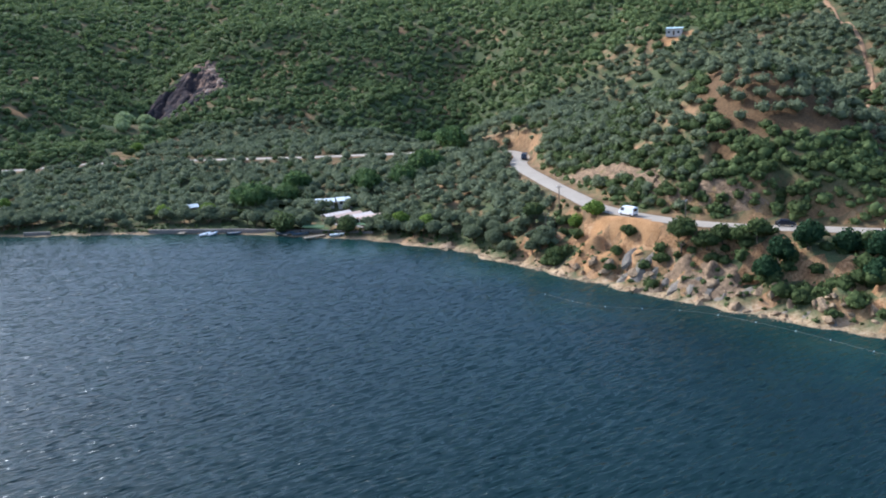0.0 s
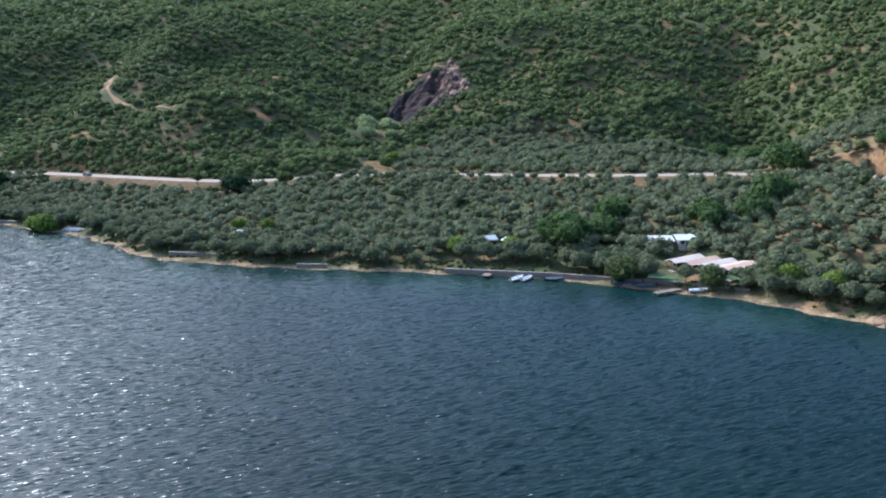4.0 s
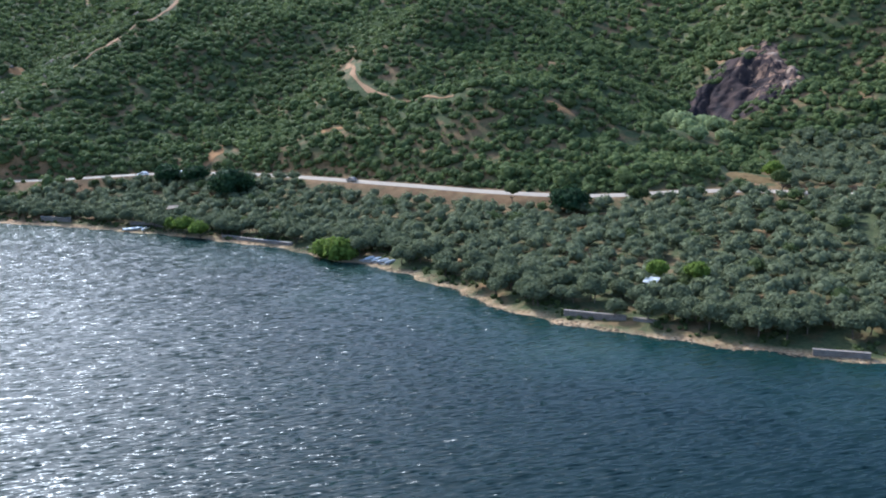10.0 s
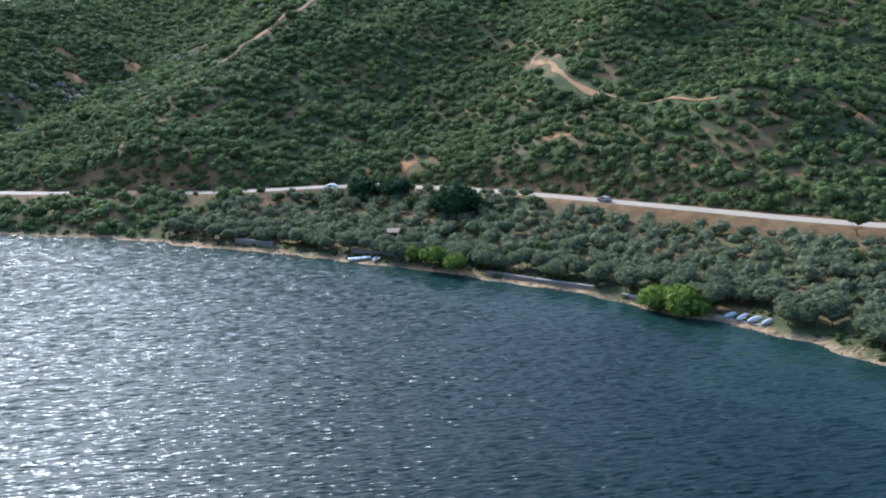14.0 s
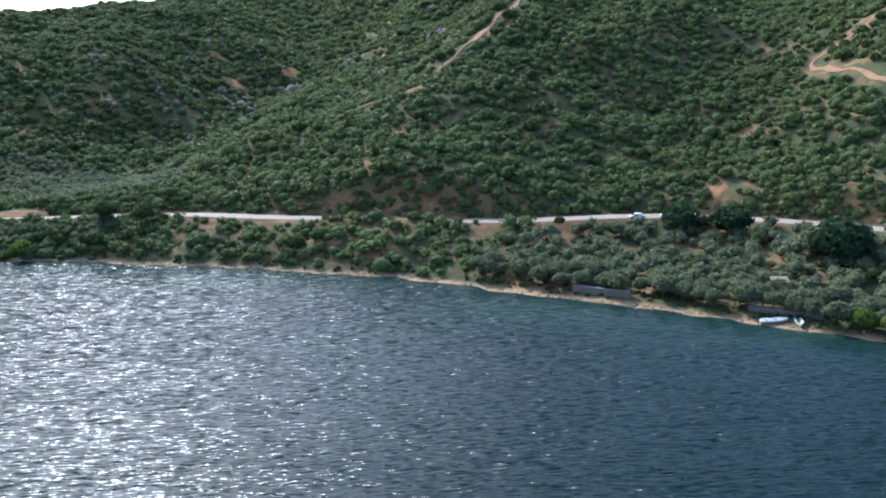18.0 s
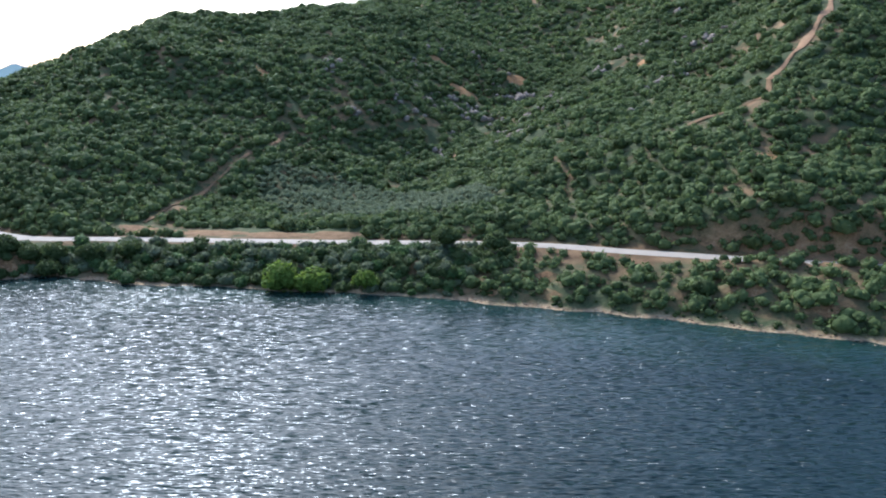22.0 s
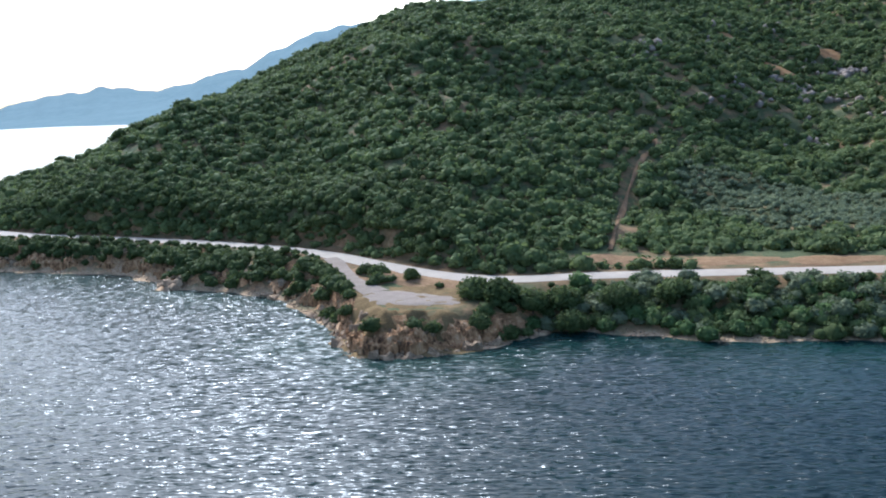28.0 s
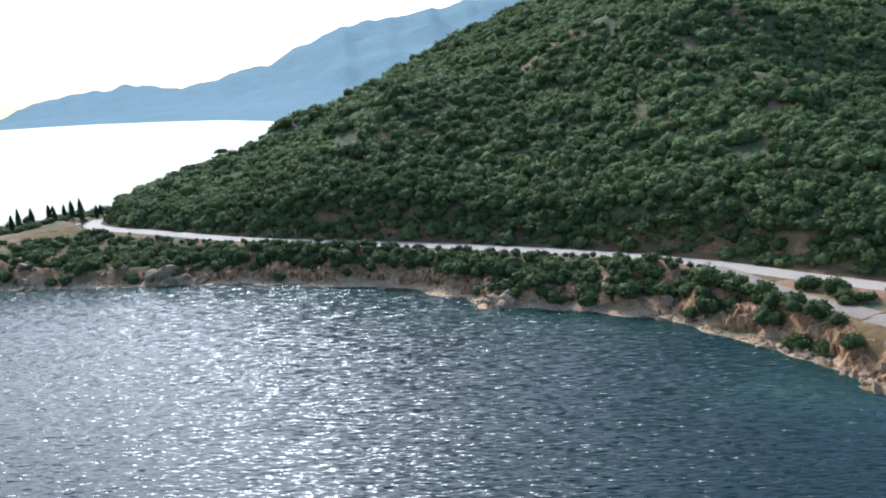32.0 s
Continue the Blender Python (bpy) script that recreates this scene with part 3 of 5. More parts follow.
def proto(seed, n, main, small, lobes=3, squash=0.85, leaf=0.2, loose=0.45):
    """A crown about 1 m in radius: uneven lobes under a coat of small leaf sprays.
    main, small: how finely the middle lobe and the others are divided."""
    g = np.random.default_rng(seed)
    c = np.concatenate([np.zeros((1, 3)), g.normal(0, 1, (lobes, 3))])
    c[1:] *= g.uniform(0.45, 0.72, (lobes, 1)) / np.linalg.norm(c[1:], axis=1)[:, None]
    c[1:, 2] = np.abs(c[1:, 2]) * 0.7 - 0.18
    rad = np.r_[0.62, g.uniform(0.25, 0.46, lobes)]
    vs, fs, base = [], [], 0
    for k in range(lobes + 1):
        v, f = ball(main if k == 0 else small)
        w = WAVES[(seed * 3 + k) % 30]
        bump = 0.13 * np.sin(v[:, 0] * 6 + 9 * w[0]) + 0.13 * np.sin(v[:, 1] * 6.5 + 9 * w[1]) + 0.12 * np.sin(v[:, 2] * 7 + 9 * w[2]) + g.normal(0, 0.11, len(v))
        v = v * (1 + bump)[:, None] * rad[k] + c[k]
        vs.append(v)
        fs.append(f + base)
        base += len(v)
    body = sum(len(f) for f in fs)
    pick = g.choice(len(c), n, p=rad**2 / (rad**2).sum())
    way = g.normal(size=(n, 3))
    way[:, 2] = np.abs(way[:, 2]) - 0.35
    way /= np.linalg.norm(way, axis=1)[:, None]
    at = c[pick] + way * (rad[pick] * g.uniform(0.95, 1.42, n))[:, None]
    nrm = way + g.normal(0, loose, (n, 3))
    nrm /= np.linalg.norm(nrm, axis=1)[:, None]
    u = np.cross(nrm, g.normal(size=(n, 3)))
    u /= np.linalg.norm(u, axis=1)[:, None]
    w = np.cross(nrm, u)
    q = leaf * g.uniform(0.5, 1.35, (n, 1))
    tri = np.stack([at + u * q, at - u * q * 0.6 + w * q * 0.8, at - u * q * 0.5 - w * q * 0.9], 1)
    vs.append(tri.reshape(-1, 3))
    fs.append(np.arange(3 * n).reshape(-1, 3) + base)
    v, f = np.concatenate(vs), np.concatenate(fs)
    return v * (1, 1, squash), f, np.zeros(body + n, int)


def spread(name, protos, x, y, z, scale, tint, mats, label, category, turn=None, g=None):
    """Many plants as one object."""
    g = g or np.random.default_rng(len(x))
    which = g.integers(0, len(protos), len(x))
    turn = g.uniform(0, 6.283, len(x))
    vs, fs, ms, ts, base = [], [], [], [], 0
    for k, (v, f, m) in enumerate(protos):
        on = which == k
        n = on.sum()
        if not n:
            continue
        c, s = np.cos(turn[on])[:, None], np.sin(turn[on])[:, None]
        sc = scale[on][:, None]
        vx = (v[None, :, 0] * c - v[None, :, 1] * s) * sc + x[on][:, None]
        vy = (v[None, :, 0] * s + v[None, :, 1] * c) * sc + y[on][:, None]
        vz = v[None, :, 2] * sc + z[on][:, None]
        vs.append(np.stack([vx, vy, vz], -1).reshape(-1, 3))
        fs.append((f[None] + (np.arange(n) * len(v))[:, None, None]).reshape(-1, 3) + base)
        ms.append(np.tile(m, n))
        ts.append(np.repeat(tint[on], len(v)))
        base += n * len(v)
    if not vs:
        return None
    ob = mesh_object(name, np.concatenate(vs), np.concatenate(fs), mats, np.concatenate(ms), smooth=True, attrs=[("tint", np.concatenate(ts))])
    return tagged(ob, label, category, kind="stuff")


def scatter(x0, x1, y0, y1, step, seed, jitter=0.45):
    g = np.random.default_rng(seed)
    X, Y = np.meshgrid(np.arange(x0, x1, step), np.arange(y0, y1, step))
    X, Y = X.ravel(), Y.ravel()
    return X + g.uniform(-jitter, jitter, len(X)) * step, Y + g.uniform(-jitter, jitter, len(X)) * step, g



TRACKS = [  # earth tracks on the hills: half a width and their lines
    (3.0, [(-380, 480), (-398, 467), (-391, 452), (-378, 437), (-369, 422), (-356, 411), (-338, 401), (-326, 399), (-303, 388)]),
    (4.6, [(-545, 520), (-524, 470), (-519, 430), (-519, 414), (-521, 402)]),
    (2.4, [(-521, 402), (-516, 388), (-522, 376), (-534, 362)]),
    (2.2, [(-700, 338), (-688, 321), (-683, 303), (-677, 286), (-667, 266), (-657, 247)]),
    (2.6, [(128, 440), (124, 385), (121, 358), (110, 316), (96, 290)]),
]
TRACK_L = [(w, spline(p, 4.0)) for w, p in TRACKS]
# bare places: centre, half sizes, turn
CLEAR = [(14.5, 204, 12, 8, -0.35), (-217, 492, 23, 14, 0.6), (-197, 371, 11, 6, -0.55), (-266, 398, 6, 3.4, 0.1), (-351.5, 378, 5.5, 3, 0.2), (-498, 348, 5, 3.4, 0), (-712, 470, 8, 5, 0.3), (-742, 488, 8, 4, 0.2), (-705, 510, 5, 6, 0), (-745, 363, 6, 4, 0.2), (-612, 484, 3, 9, 0.3), (-64, 258, 13, 7, -0.3), (-74, 273.5, 7, 2.6, 0), (-116, 267, 7, 2.5, 0), (60, 437, 9, 6, 0),
         (-206, 257, 9, 2.4, 0), (-165, 253, 7, 2.2, 0), (-650, 245, 17, 6.5, 0.55), (-625, 257, 20, 6.5, 0.45), (-600, 268, 16, 6, 0.45), (-120, 256, 26, 2.2, 0), (-224, 436, 13, 24, 0.1), (-400, 366, 3.5, 11, 0), (-575, 420, 3, 12, 0.4), (16, 242, 28, 1.6, 2.04), (38, 209, 15, 2.0, -0.55), (33, 185, 11, 4.5, -0.65),
         (-674, 194, 20, 10.5, 0.40), (-706, 203.5, 18, 6, -0.42), (-690, 207, 26, 4, 0.1), (-940, 152, 20, 12, 1.2), (-30, 360, 24, 4, 0), (-371, 309.5, 3, 3, 0)]


def cleared(x, y):
    out = np.zeros(x.shape, bool)
    for cx, cy, a, b, turn in CLEAR:
        c, s = math.cos(turn), math.sin(turn)
        q = np.hypot(((x - cx) * c + (y - cy) * s) / a, (-(x - cx) * s + (y - cy) * c) / b)
        out |= q < 1
    for n, (w, line) in enumerate(TRACK_L):
        q, _ = to_line(x, y, line)
        out |= q < (w * 0.6 + 1.0 if n else np.where(x < -362, 4.8, 2.6))
    return out


def road_side(x):
    return np.interp(x, ROAD_L[::-1, 0], ROAD_L[::-1, 1])


def zone_olive(x, y, d, r):
    """Where the olive groves stand: the plain by the sea and the feet of the slopes."""
    ry = road_side(x)
    plain = (x > -438) & (x < 0) & (y < ry - 5) & (d > 3.8)
    foot = (x > -195) & (x < 40) & (y > ry) & (y < 437 + 14 * np.sin(x / 31))
    patch = ((x + 622) / 52) ** 2 + ((y - 312) / 27) ** 2 < 1
    low = (x > -640) & (x < -545) & (y < ry - 4) & (d > 6)
    right = (x > 10) & (x < 190) & (y > 318) & (y < 430)
    return plain | foot | patch | low | right


def zone_orchard(x, y):
    return (x > 44) & (x < 118) & (y > 222) & (y < 320) & (x > 40 + (y - 240) * 0.2)


def ground_z(x, y):
    return float(land(np.array([x], float), np.array([y], float))[0])


# ---- tracks and the gravel lot ----
for n, (w, line) in enumerate(TRACK_L):
    ribbon("dirt_track", line, 0.72 * w * (0.8 + 0.35 * np.sin(np.arange(len(line)) * 0.9)) * np.interp(np.arange(len(line)) / len(line), [0, 0.6, 0.75, 1], [1.15, 1.05, 0.8, 0.45] if n == 0 else [1, 1, 1, 0.6]), M_DIRT if n not in (2, 3) else M_VERGE, 0.4, "bare earth track climbing the scrubby hill")
ribbon("gravel_spur", SPUR_L, np.interp(np.arange(len(SPUR_L)) / len(SPUR_L), [0, 0.3, 0.7, 1], [4.6, 3.6, 4.8, 6.5]), M_GRAVEL, 0.22, "pale gravel spur leading down from the road")


def drape(name, cx, cy, a, b, turn, material, lift, amp, label, size=3.0, category="ground"):
    """An uneven patch laid over the ground."""
    rings, spokes = 9, 40
    g = np.random.default_rng(int(abs(cx) * 7 + abs(cy)))
    edge = 1 + 0.10 * np.sin(np.arange(spokes) * 2 * math.pi / spokes * 3 + 1) + g.normal(0, 0.07, spokes)
    c, s = math.cos(turn), math.sin(turn)
    v = []
    for k in range(rings + 1):
        for m in range(spokes):
            q, w = k / rings, 2 * math.pi * m / spokes
            px, py = a * q * edge[m] * math.cos(w), b * q * edge[m] * math.sin(w)
            v.append((cx + px * c - py * s, cy + px * s + py * c, k / rings))
    v = np.array(v)
    h = land(v[:, 0], v[:, 1]) + lift * (1 - 1.6 * v[:, 2] ** 6) + amp * rough(v[:, 0], v[:, 1], size, 2, 14) * (1 - v[:, 2] ** 4)
    f = [[k * spokes + m, k * spokes + (m + 1) % spokes, (k + 1) * spokes + (m + 1) % spokes, (k + 1) * spokes + m] for k in range(rings) for m in range(spokes)]
    ob = mesh_object(name, np.stack([v[:, 0], v[:, 1], h], 1), f, [material], smooth=True)
    return tagged(ob, label, category, kind="structure")


drape("gravel_lot", -674, 195.0, 13.0, 5.8, 0.25, M_GRAVEL, 0.32, 0.02, "pale gravel parking area on the rocky point")
drape("earth_face", 33, 185, 12, 5, -0.65, M_CLIFF2, 0.3, 0.7, "ochre rock and earth face above the beach", 4)
drape("earth_slip", 14.5, 204.5, 11.5, 7, -0.35, M_SLIP, 0.3, 0.15, "orange bare earth slip below the coast road", 5)
drape("earth_patch", -197, 371, 9, 4.0, -0.55, M_DRY, 0.25, 0.1, "orange bare earth clearing beside the road")
for cx, cy, a, b, turn in ((-649, 244, 12, 4.0, 0.50), (-630, 254, 12, 4.0, 0.46), (-610, 262.5, 12, 3.6, 0.44), (-594, 270, 9, 3.2, 0.46)):
    drape("dry_verge", cx, cy, a, b, turn, M_VERGE, 0.25, 0.1, "dry orange-brown earth verge above the road")
for cx, cy, a, b, turn in ((-403, 367, 3.5, 9, 0.1), (-266, 398, 6, 2.4, 0.1), (-351.5, 378, 5.5, 2.0, 0.2), (-498, 348, 5, 2.5, 0.0), (-712, 470, 9, 5, 0.3), (-742, 488, 9, 4, 0.2), (-705, 510, 6, 6, 0.0), (-745, 363, 7, 4, 0.2), (-612, 484, 3, 9, 0.3)):
    drape("earth_patch", cx, cy, a, b, turn, M_SLIP, 0.25, 0.1, "bare orange earth patch in the hillside scrub")
drape("dry_bank", -688, 205.5, 24, 5.5, 0.1, M_VERGE, 0.15, 0.1, "dry brown earth between the road and the gravel spur")
drape("dry_bank", -672, 203.5, 17, 5.0, 0.22, M_DRY, 0.1, 0.1, "dry yellow grass between the road and the gravel spur")
drape("dry_point", -665, 183.5, 17, 8, 0.5, M_DRY, 0.15, 0.55, "dry yellow grass on top of the rocky point", 4.0)
drape("dry_point", -678, 190.5, 19, 9, 0.40, M_DRY, 0.1, 0.3, "dry yellow grass round the gravel parking area", 4.0)
drape("dry_headland", -938, 155, 14, 8, 1.2, M_DRY, 0.2, 0.2, "dry grass on the headland by the road bend")
drape("house_terrace", 60, 436, 9, 5, 0, M_SLIP, 0.3, 0.2, "orange earth terrace cut for a hillside house")

# pale rocks that crop out of the stony upper slopes
gg = np.random.default_rng(78)
sx, sy = gg.uniform(-760, -560, 9000), gg.uniform(360, 560, 9000)
stony = rough(sx, sy, 38, 6, 18) + 0.8 * rough(sx, sy, 13, 2, 14) + 1.1 * np.exp(-(((sx + 670) / 70) ** 2) - ((sy - 470) / 60) ** 2)
keep = (stony > 1.35) & ~cleared(sx, sy)
sx, sy = sx[keep][:420], sy[keep][:420]
bm = bmesh.new()
bmesh.ops.create_icosphere(bm, subdivisions=1, radius=1.0)
sv = np.array([v.co[:] for v in bm.verts])
sf = np.array([[v.index for v in f.verts] for f in bm.faces])
bm.free()
lumps = [(sv * gg.uniform(0.65, 1.25, (len(sv), 1)) * (1, 0.85, 0.75), sf, np.zeros(len(sf), int)) for _ in range(6)]
spread("hillside_rocks", lumps, sx, sy, land(sx, sy) + 0.5, gg.uniform(0.9, 2.6, len(sx)), gg.uniform(0, 1, len(sx)), [M_OUTCROP], "pale grey-brown rocks cropping out of the hillside", "rocks")

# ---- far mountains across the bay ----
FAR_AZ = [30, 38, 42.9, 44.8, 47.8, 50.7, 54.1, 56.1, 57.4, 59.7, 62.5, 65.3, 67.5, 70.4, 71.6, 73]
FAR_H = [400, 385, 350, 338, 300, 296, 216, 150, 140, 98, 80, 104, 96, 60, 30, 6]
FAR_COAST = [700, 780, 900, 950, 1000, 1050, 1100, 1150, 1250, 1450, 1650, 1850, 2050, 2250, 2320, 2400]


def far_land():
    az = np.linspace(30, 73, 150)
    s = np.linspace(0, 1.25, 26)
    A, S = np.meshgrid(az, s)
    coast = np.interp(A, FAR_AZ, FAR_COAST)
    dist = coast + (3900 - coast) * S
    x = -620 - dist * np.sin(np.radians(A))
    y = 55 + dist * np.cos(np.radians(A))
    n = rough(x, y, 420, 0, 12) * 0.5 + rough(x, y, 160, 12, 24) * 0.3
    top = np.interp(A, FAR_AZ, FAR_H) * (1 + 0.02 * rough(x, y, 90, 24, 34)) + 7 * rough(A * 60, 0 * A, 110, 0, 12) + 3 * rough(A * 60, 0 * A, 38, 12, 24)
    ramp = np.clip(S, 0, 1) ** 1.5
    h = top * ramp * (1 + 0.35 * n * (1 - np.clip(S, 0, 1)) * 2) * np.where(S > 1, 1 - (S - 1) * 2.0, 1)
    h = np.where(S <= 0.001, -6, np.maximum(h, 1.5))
    ob = mesh_object("backdrop", np.stack([x.ravel(), y.ravel(), h.ravel()], 1), grid_faces(len(az), len(s)), [M_FAR_HAZED], smooth=True)
    tagged(ob, "mountains across the bay with haze blue put into their colour", "mountains", kind="structure")


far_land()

# ---- scrub and groves ----
MAQ = [proto(k, 34, 1, 1, 1, 0.82, 0.20) for k in range(14)]
BUSH = [proto(14 + k, 110, 2, 1, 4, 0.9, 0.16) for k in range(8)]
TUFT = [proto(24 + k, 20, 1, 1, 0, 0.8, 0.32) for k in range(8)]
x, y, g = scatter(-1010, 190, 95, 560, 3.35, 3)
h, d, r = land(x, y, True)
bare = rough(x, y, 34, 20, 32) + 0.7 * rough(x, y, 11, 5, 15)
# open brown slope below the road, and stony slopes high on the headland
open_slope = np.interp(x, [-572, -550, -440, -415], [0, 1, 1, 0]) * (y < road_side(x)) * np.exp(-(((r - 8) / 8) ** 2)) * 0.9 + np.exp(-(((x + 680) / 85) ** 2) - ((y - 450) / 90) ** 2) * 0.95
keep = (d > 3.2) & (r > np.where(y < road_side(x), 4.6, np.where(x < -600, 4.4, 5.2))) & ~zone_olive(x, y, d, r) & ~zone_orchard(x, y) & ~cleared(x, y) & ((bare + open_slope < np.where(x > -120, 1.9, np.where(x < -600, 1.35, 1.5))) | ((r < 28) & (y > road_side(x)))) & (g.uniform(0, 1, len(x)) < 0.95)
keep &= ~((x > -438) & (x < -2) & (y < road_side(x)))
bank = keep & (y < road_side(x)) & ((x < -640) | (x > -2))
hill = keep & ~bank
x2, y2, h2 = x[hill], y[hill], h[hill]
wider = np.where((x2 < -560) & (y2 > road_side(x2)), 1.12, 1.0)
tone = np.clip(0.5 + 0.45 * rough(x2, y2, 50, 9, 19) + g.normal(0, 0.3, len(x2)), 0, 1)
size = 1.75 + 1.9 * g.uniform(0, 1, len(x2)) ** 1.8 + 0.25 * np.clip(rough(x2, y2, 40, 2, 12), -1, 1) + np.where(g.uniform(0, 1, len(x2)) < 0.07, 0.8, 0)
size = size * wider * np.where((x2 > -565) & (x2 < -425) & (y2 < road_side(x2)), 0.86, 1.0)
spread("scrub", MAQ, x2, y2, h2 + 0.25 * size, size, tone, [M_MAQUIS], "dense dark green scrub covering the hillsides", "scrub")
big = hill & ((y > road_side(x)) | (x < -565) | (d < 14)) & (g.uniform(0, 1, len(x)) < np.where(x < -600, 0.13, 0.05))
q = g.uniform(1.9, 3.3, big.sum()) * np.where(x[big] < -780, 1.15, 1.0)
spread("tall_scrub", BUSH, x[big], y[big], h[big] + 0.5 * q, q, np.clip(g.normal(0.35, 0.3, len(q)), 0, 1), [M_GREEN], "larger dark green shrubs standing out of the scrub", "shrubs")
x2, y2, h2 = x[bank], y[bank], h[bank]
some = g.uniform(0, 1, len(x2)) < np.where(d[bank] < 6, 0.35, np.where(x2 < -872, 0.5, 0.85))
x2, y2, h2 = x2[some], y2[some], h2[some]
spread("bank_scrub", BUSH, x2, y2, h2 + 0.5, g.uniform(1.6, 3.2, len(x2)) * np.interp(r[bank][some], [4.6, 7, 12], [0.35, 0.55, 1]), np.clip(g.normal(0.35, 0.25, len(x2)), 0, 1), [M_GREEN], "dark green bushes on the bank below the coast road", "scrub")
x, y, g = scatter(-648, -538, 190, 300, 2.5, 33)
h, d, r = land(x, y, True)
keep = (d > 1.0) & (r > 5.2) & (y < road_side(x)) & (g.uniform(0, 1, len(x)) < 0.8)
x, y, h = x[keep], y[keep], h[keep]
q = g.uniform(1.3, 3.0, len(x))
kind = g.uniform(0, 1, len(x))
for lo, hi, leaf, name, label in ((0, 0.42, M_GREEN, "shore_thicket", "dense dark green bushes growing down to the water"), (0.42, 0.70, M_LEAFY, "fresh_thicket", "fresh green bushes growing down to the water"), (0.70, 1.01, M_OLIVE, "grey_thicket", "grey-green wild olive bushes by the water")):
    on = (kind >= lo) & (kind < hi)
    spread(name, BUSH, x[on], y[on], h[on] + 0.35 * q[on], q[on], np.clip(g.normal(0.5, 0.35, on.sum()), 0, 1), [leaf], label, "bushes")
x, y, g = scatter(-985, 100, 150, 380, 2.1, 31)
h, d, r = land(x, y, True)
keep = (r > 5.3) & (r < 13) & (y > road_side(x)) & ~cleared(x, y) & ~((x > -195) & (x < -5)) & (g.uniform(0, 1, len(x)) < np.where(x < -600, 0.75, 0.72))
x, y, h = x[keep], y[keep], h[keep]
spread("verge_scrub", MAQ, x, y, h + 0.3, g.uniform(1.1, 2.1, len(x)), np.clip(g.normal(0.4, 0.25, len(x)), 0, 1), [M_MAQUIS], "green scrub hanging over the road's cut bank", "scrub")
# bushes that hang over the upper edge of the road round the headland
x, y, g = scatter(-985, -688, 165, 330, 2.9, 43)
h, d, r = land(x, y, True)
keep = (r > 6.3) & (r < 24) & (y > road_side(x)) & ~cleared(x, y) & (g.uniform(0, 1, len(x)) < 0.9)
x, y, h = x[keep], y[keep], h[keep]
q = g.uniform(1.9, 3.1, len(x))
spread("roadside_scrub", BUSH, x, y, h + 0.55 * q, q, np.clip(g.normal(0.5, 0.3, len(x)), 0, 1), [M_GREEN], "dark green bushes closing over the road's upper bank", "scrub")
# bushes from the road down to the rocks of the headland
x, y, g = scatter(-900, -689, 140, 230, 2.7, 44)
h, d, r = land(x, y, True)
keep = (r > 4.6) & (d > np.interp(x, [-900, -760, -700], [6.2, 5.0, 5.0])) & (y < road_side(x)) & ~cleared(x, y) & (g.uniform(0, 1, len(x)) < np.interp(x, [-885, -860, -690], [0.35, 0.85, 0.8]))
keep |= (x > -718) & (x < -686) & (d > 4.5) & (y < np.interp(x, [-721, -713, -704, -696, -684], [211.5, 207.5, 202.5, 198.5, 195]) - 4.0)
x, y, h = x[keep], y[keep], h[keep]
q = g.uniform(1.7, 3.0, len(x)) * np.interp(r[keep], [4.6, 7, 12], [0.3, 0.5, 1])
spread("slope_bushes", BUSH, x, y, h + 0.4 * q, q, np.clip(g.normal(0.4, 0.3, len(x)), 0, 1), [M_GREEN], "dark green bushes on the slope above the rocks", "scrub")
x, y, g = scatter(-640, 60, 150, 305, 1.5, 32)
h, d, r = land(x, y, True)
keep = (d > 2.0) & (d < 9) & (x > -600) & (rough(x, y, 16, 22, 34) > -0.5) & (g.uniform(0, 1, len(x)) < 0.55)
x, y, h = x[keep], y[keep], h[keep]
spread("shore_growth", MAQ, x, y, h + 0.15, g.uniform(0.45, 1.1, len(x)), g.uniform(0, 1, len(x)), [M_GREEN], "low green growth behind the beach", "undergrowth")
x, y, g = scatter(-940, 200, 560, 1000, 6.0, 4)
h, d, r = land(x, y, True)
keep = d > 20
x, y, h = x[keep], y[keep], h[keep]
spread("far_scrub", TUFT, x, y, h + 0.5, g.uniform(2.8, 5.0, len(x)), g.uniform(0, 1, len(x)), [M_MAQUIS], "dark green scrub on the far upper slopes", "scrub")


def part(name, bm, material, parent, label="", smooth=False):
    """One mesh object under a thing or a part."""
    me = bpy.data.meshes.new(name)
    bmesh.ops.recalc_face_normals(bm, faces=bm.faces)
    for f in bm.faces:
        f.smooth = smooth
    bm.to_mesh(me)
    bm.free()
    me.materials.append(material)
    ob = new(name, me)
    ob.parent = parent
    return tagged(ob, label) if label else ob


def thing(name, label, category, group=""):
    return tagged(new(name), label, category, group)


def stick(bm, a, b, ra, rb, sides=7):
    """A tapered round bar."""
    a, b = Vector(a), Vector(b)
    m = (b - a).to_track_quat("Z", "Y").to_matrix().to_4x4()
    bmesh.ops.create_cone(bm, cap_ends=True, segments=sides, radius1=ra, radius2=rb, depth=(b - a).length, matrix=Matrix.Translation((a + b) / 2) @ m)


def block(bm, x0, x1, y0, y1, z0, z1, bevel=0.0):
    out = bmesh.ops.create_cube(bm, size=1, matrix=Matrix.LocRotScale(((x0 + x1) / 2, (y0 + y1) / 2, (z0 + z1) / 2), None, (x1 - x0, y1 - y0, z1 - z0)))
    if bevel:
        edges = {e for v in out["verts"] for e in v.link_edges}
        bmesh.ops.bevel(bm, geom=list(edges), offset=bevel, segments=1, affect="EDGES")


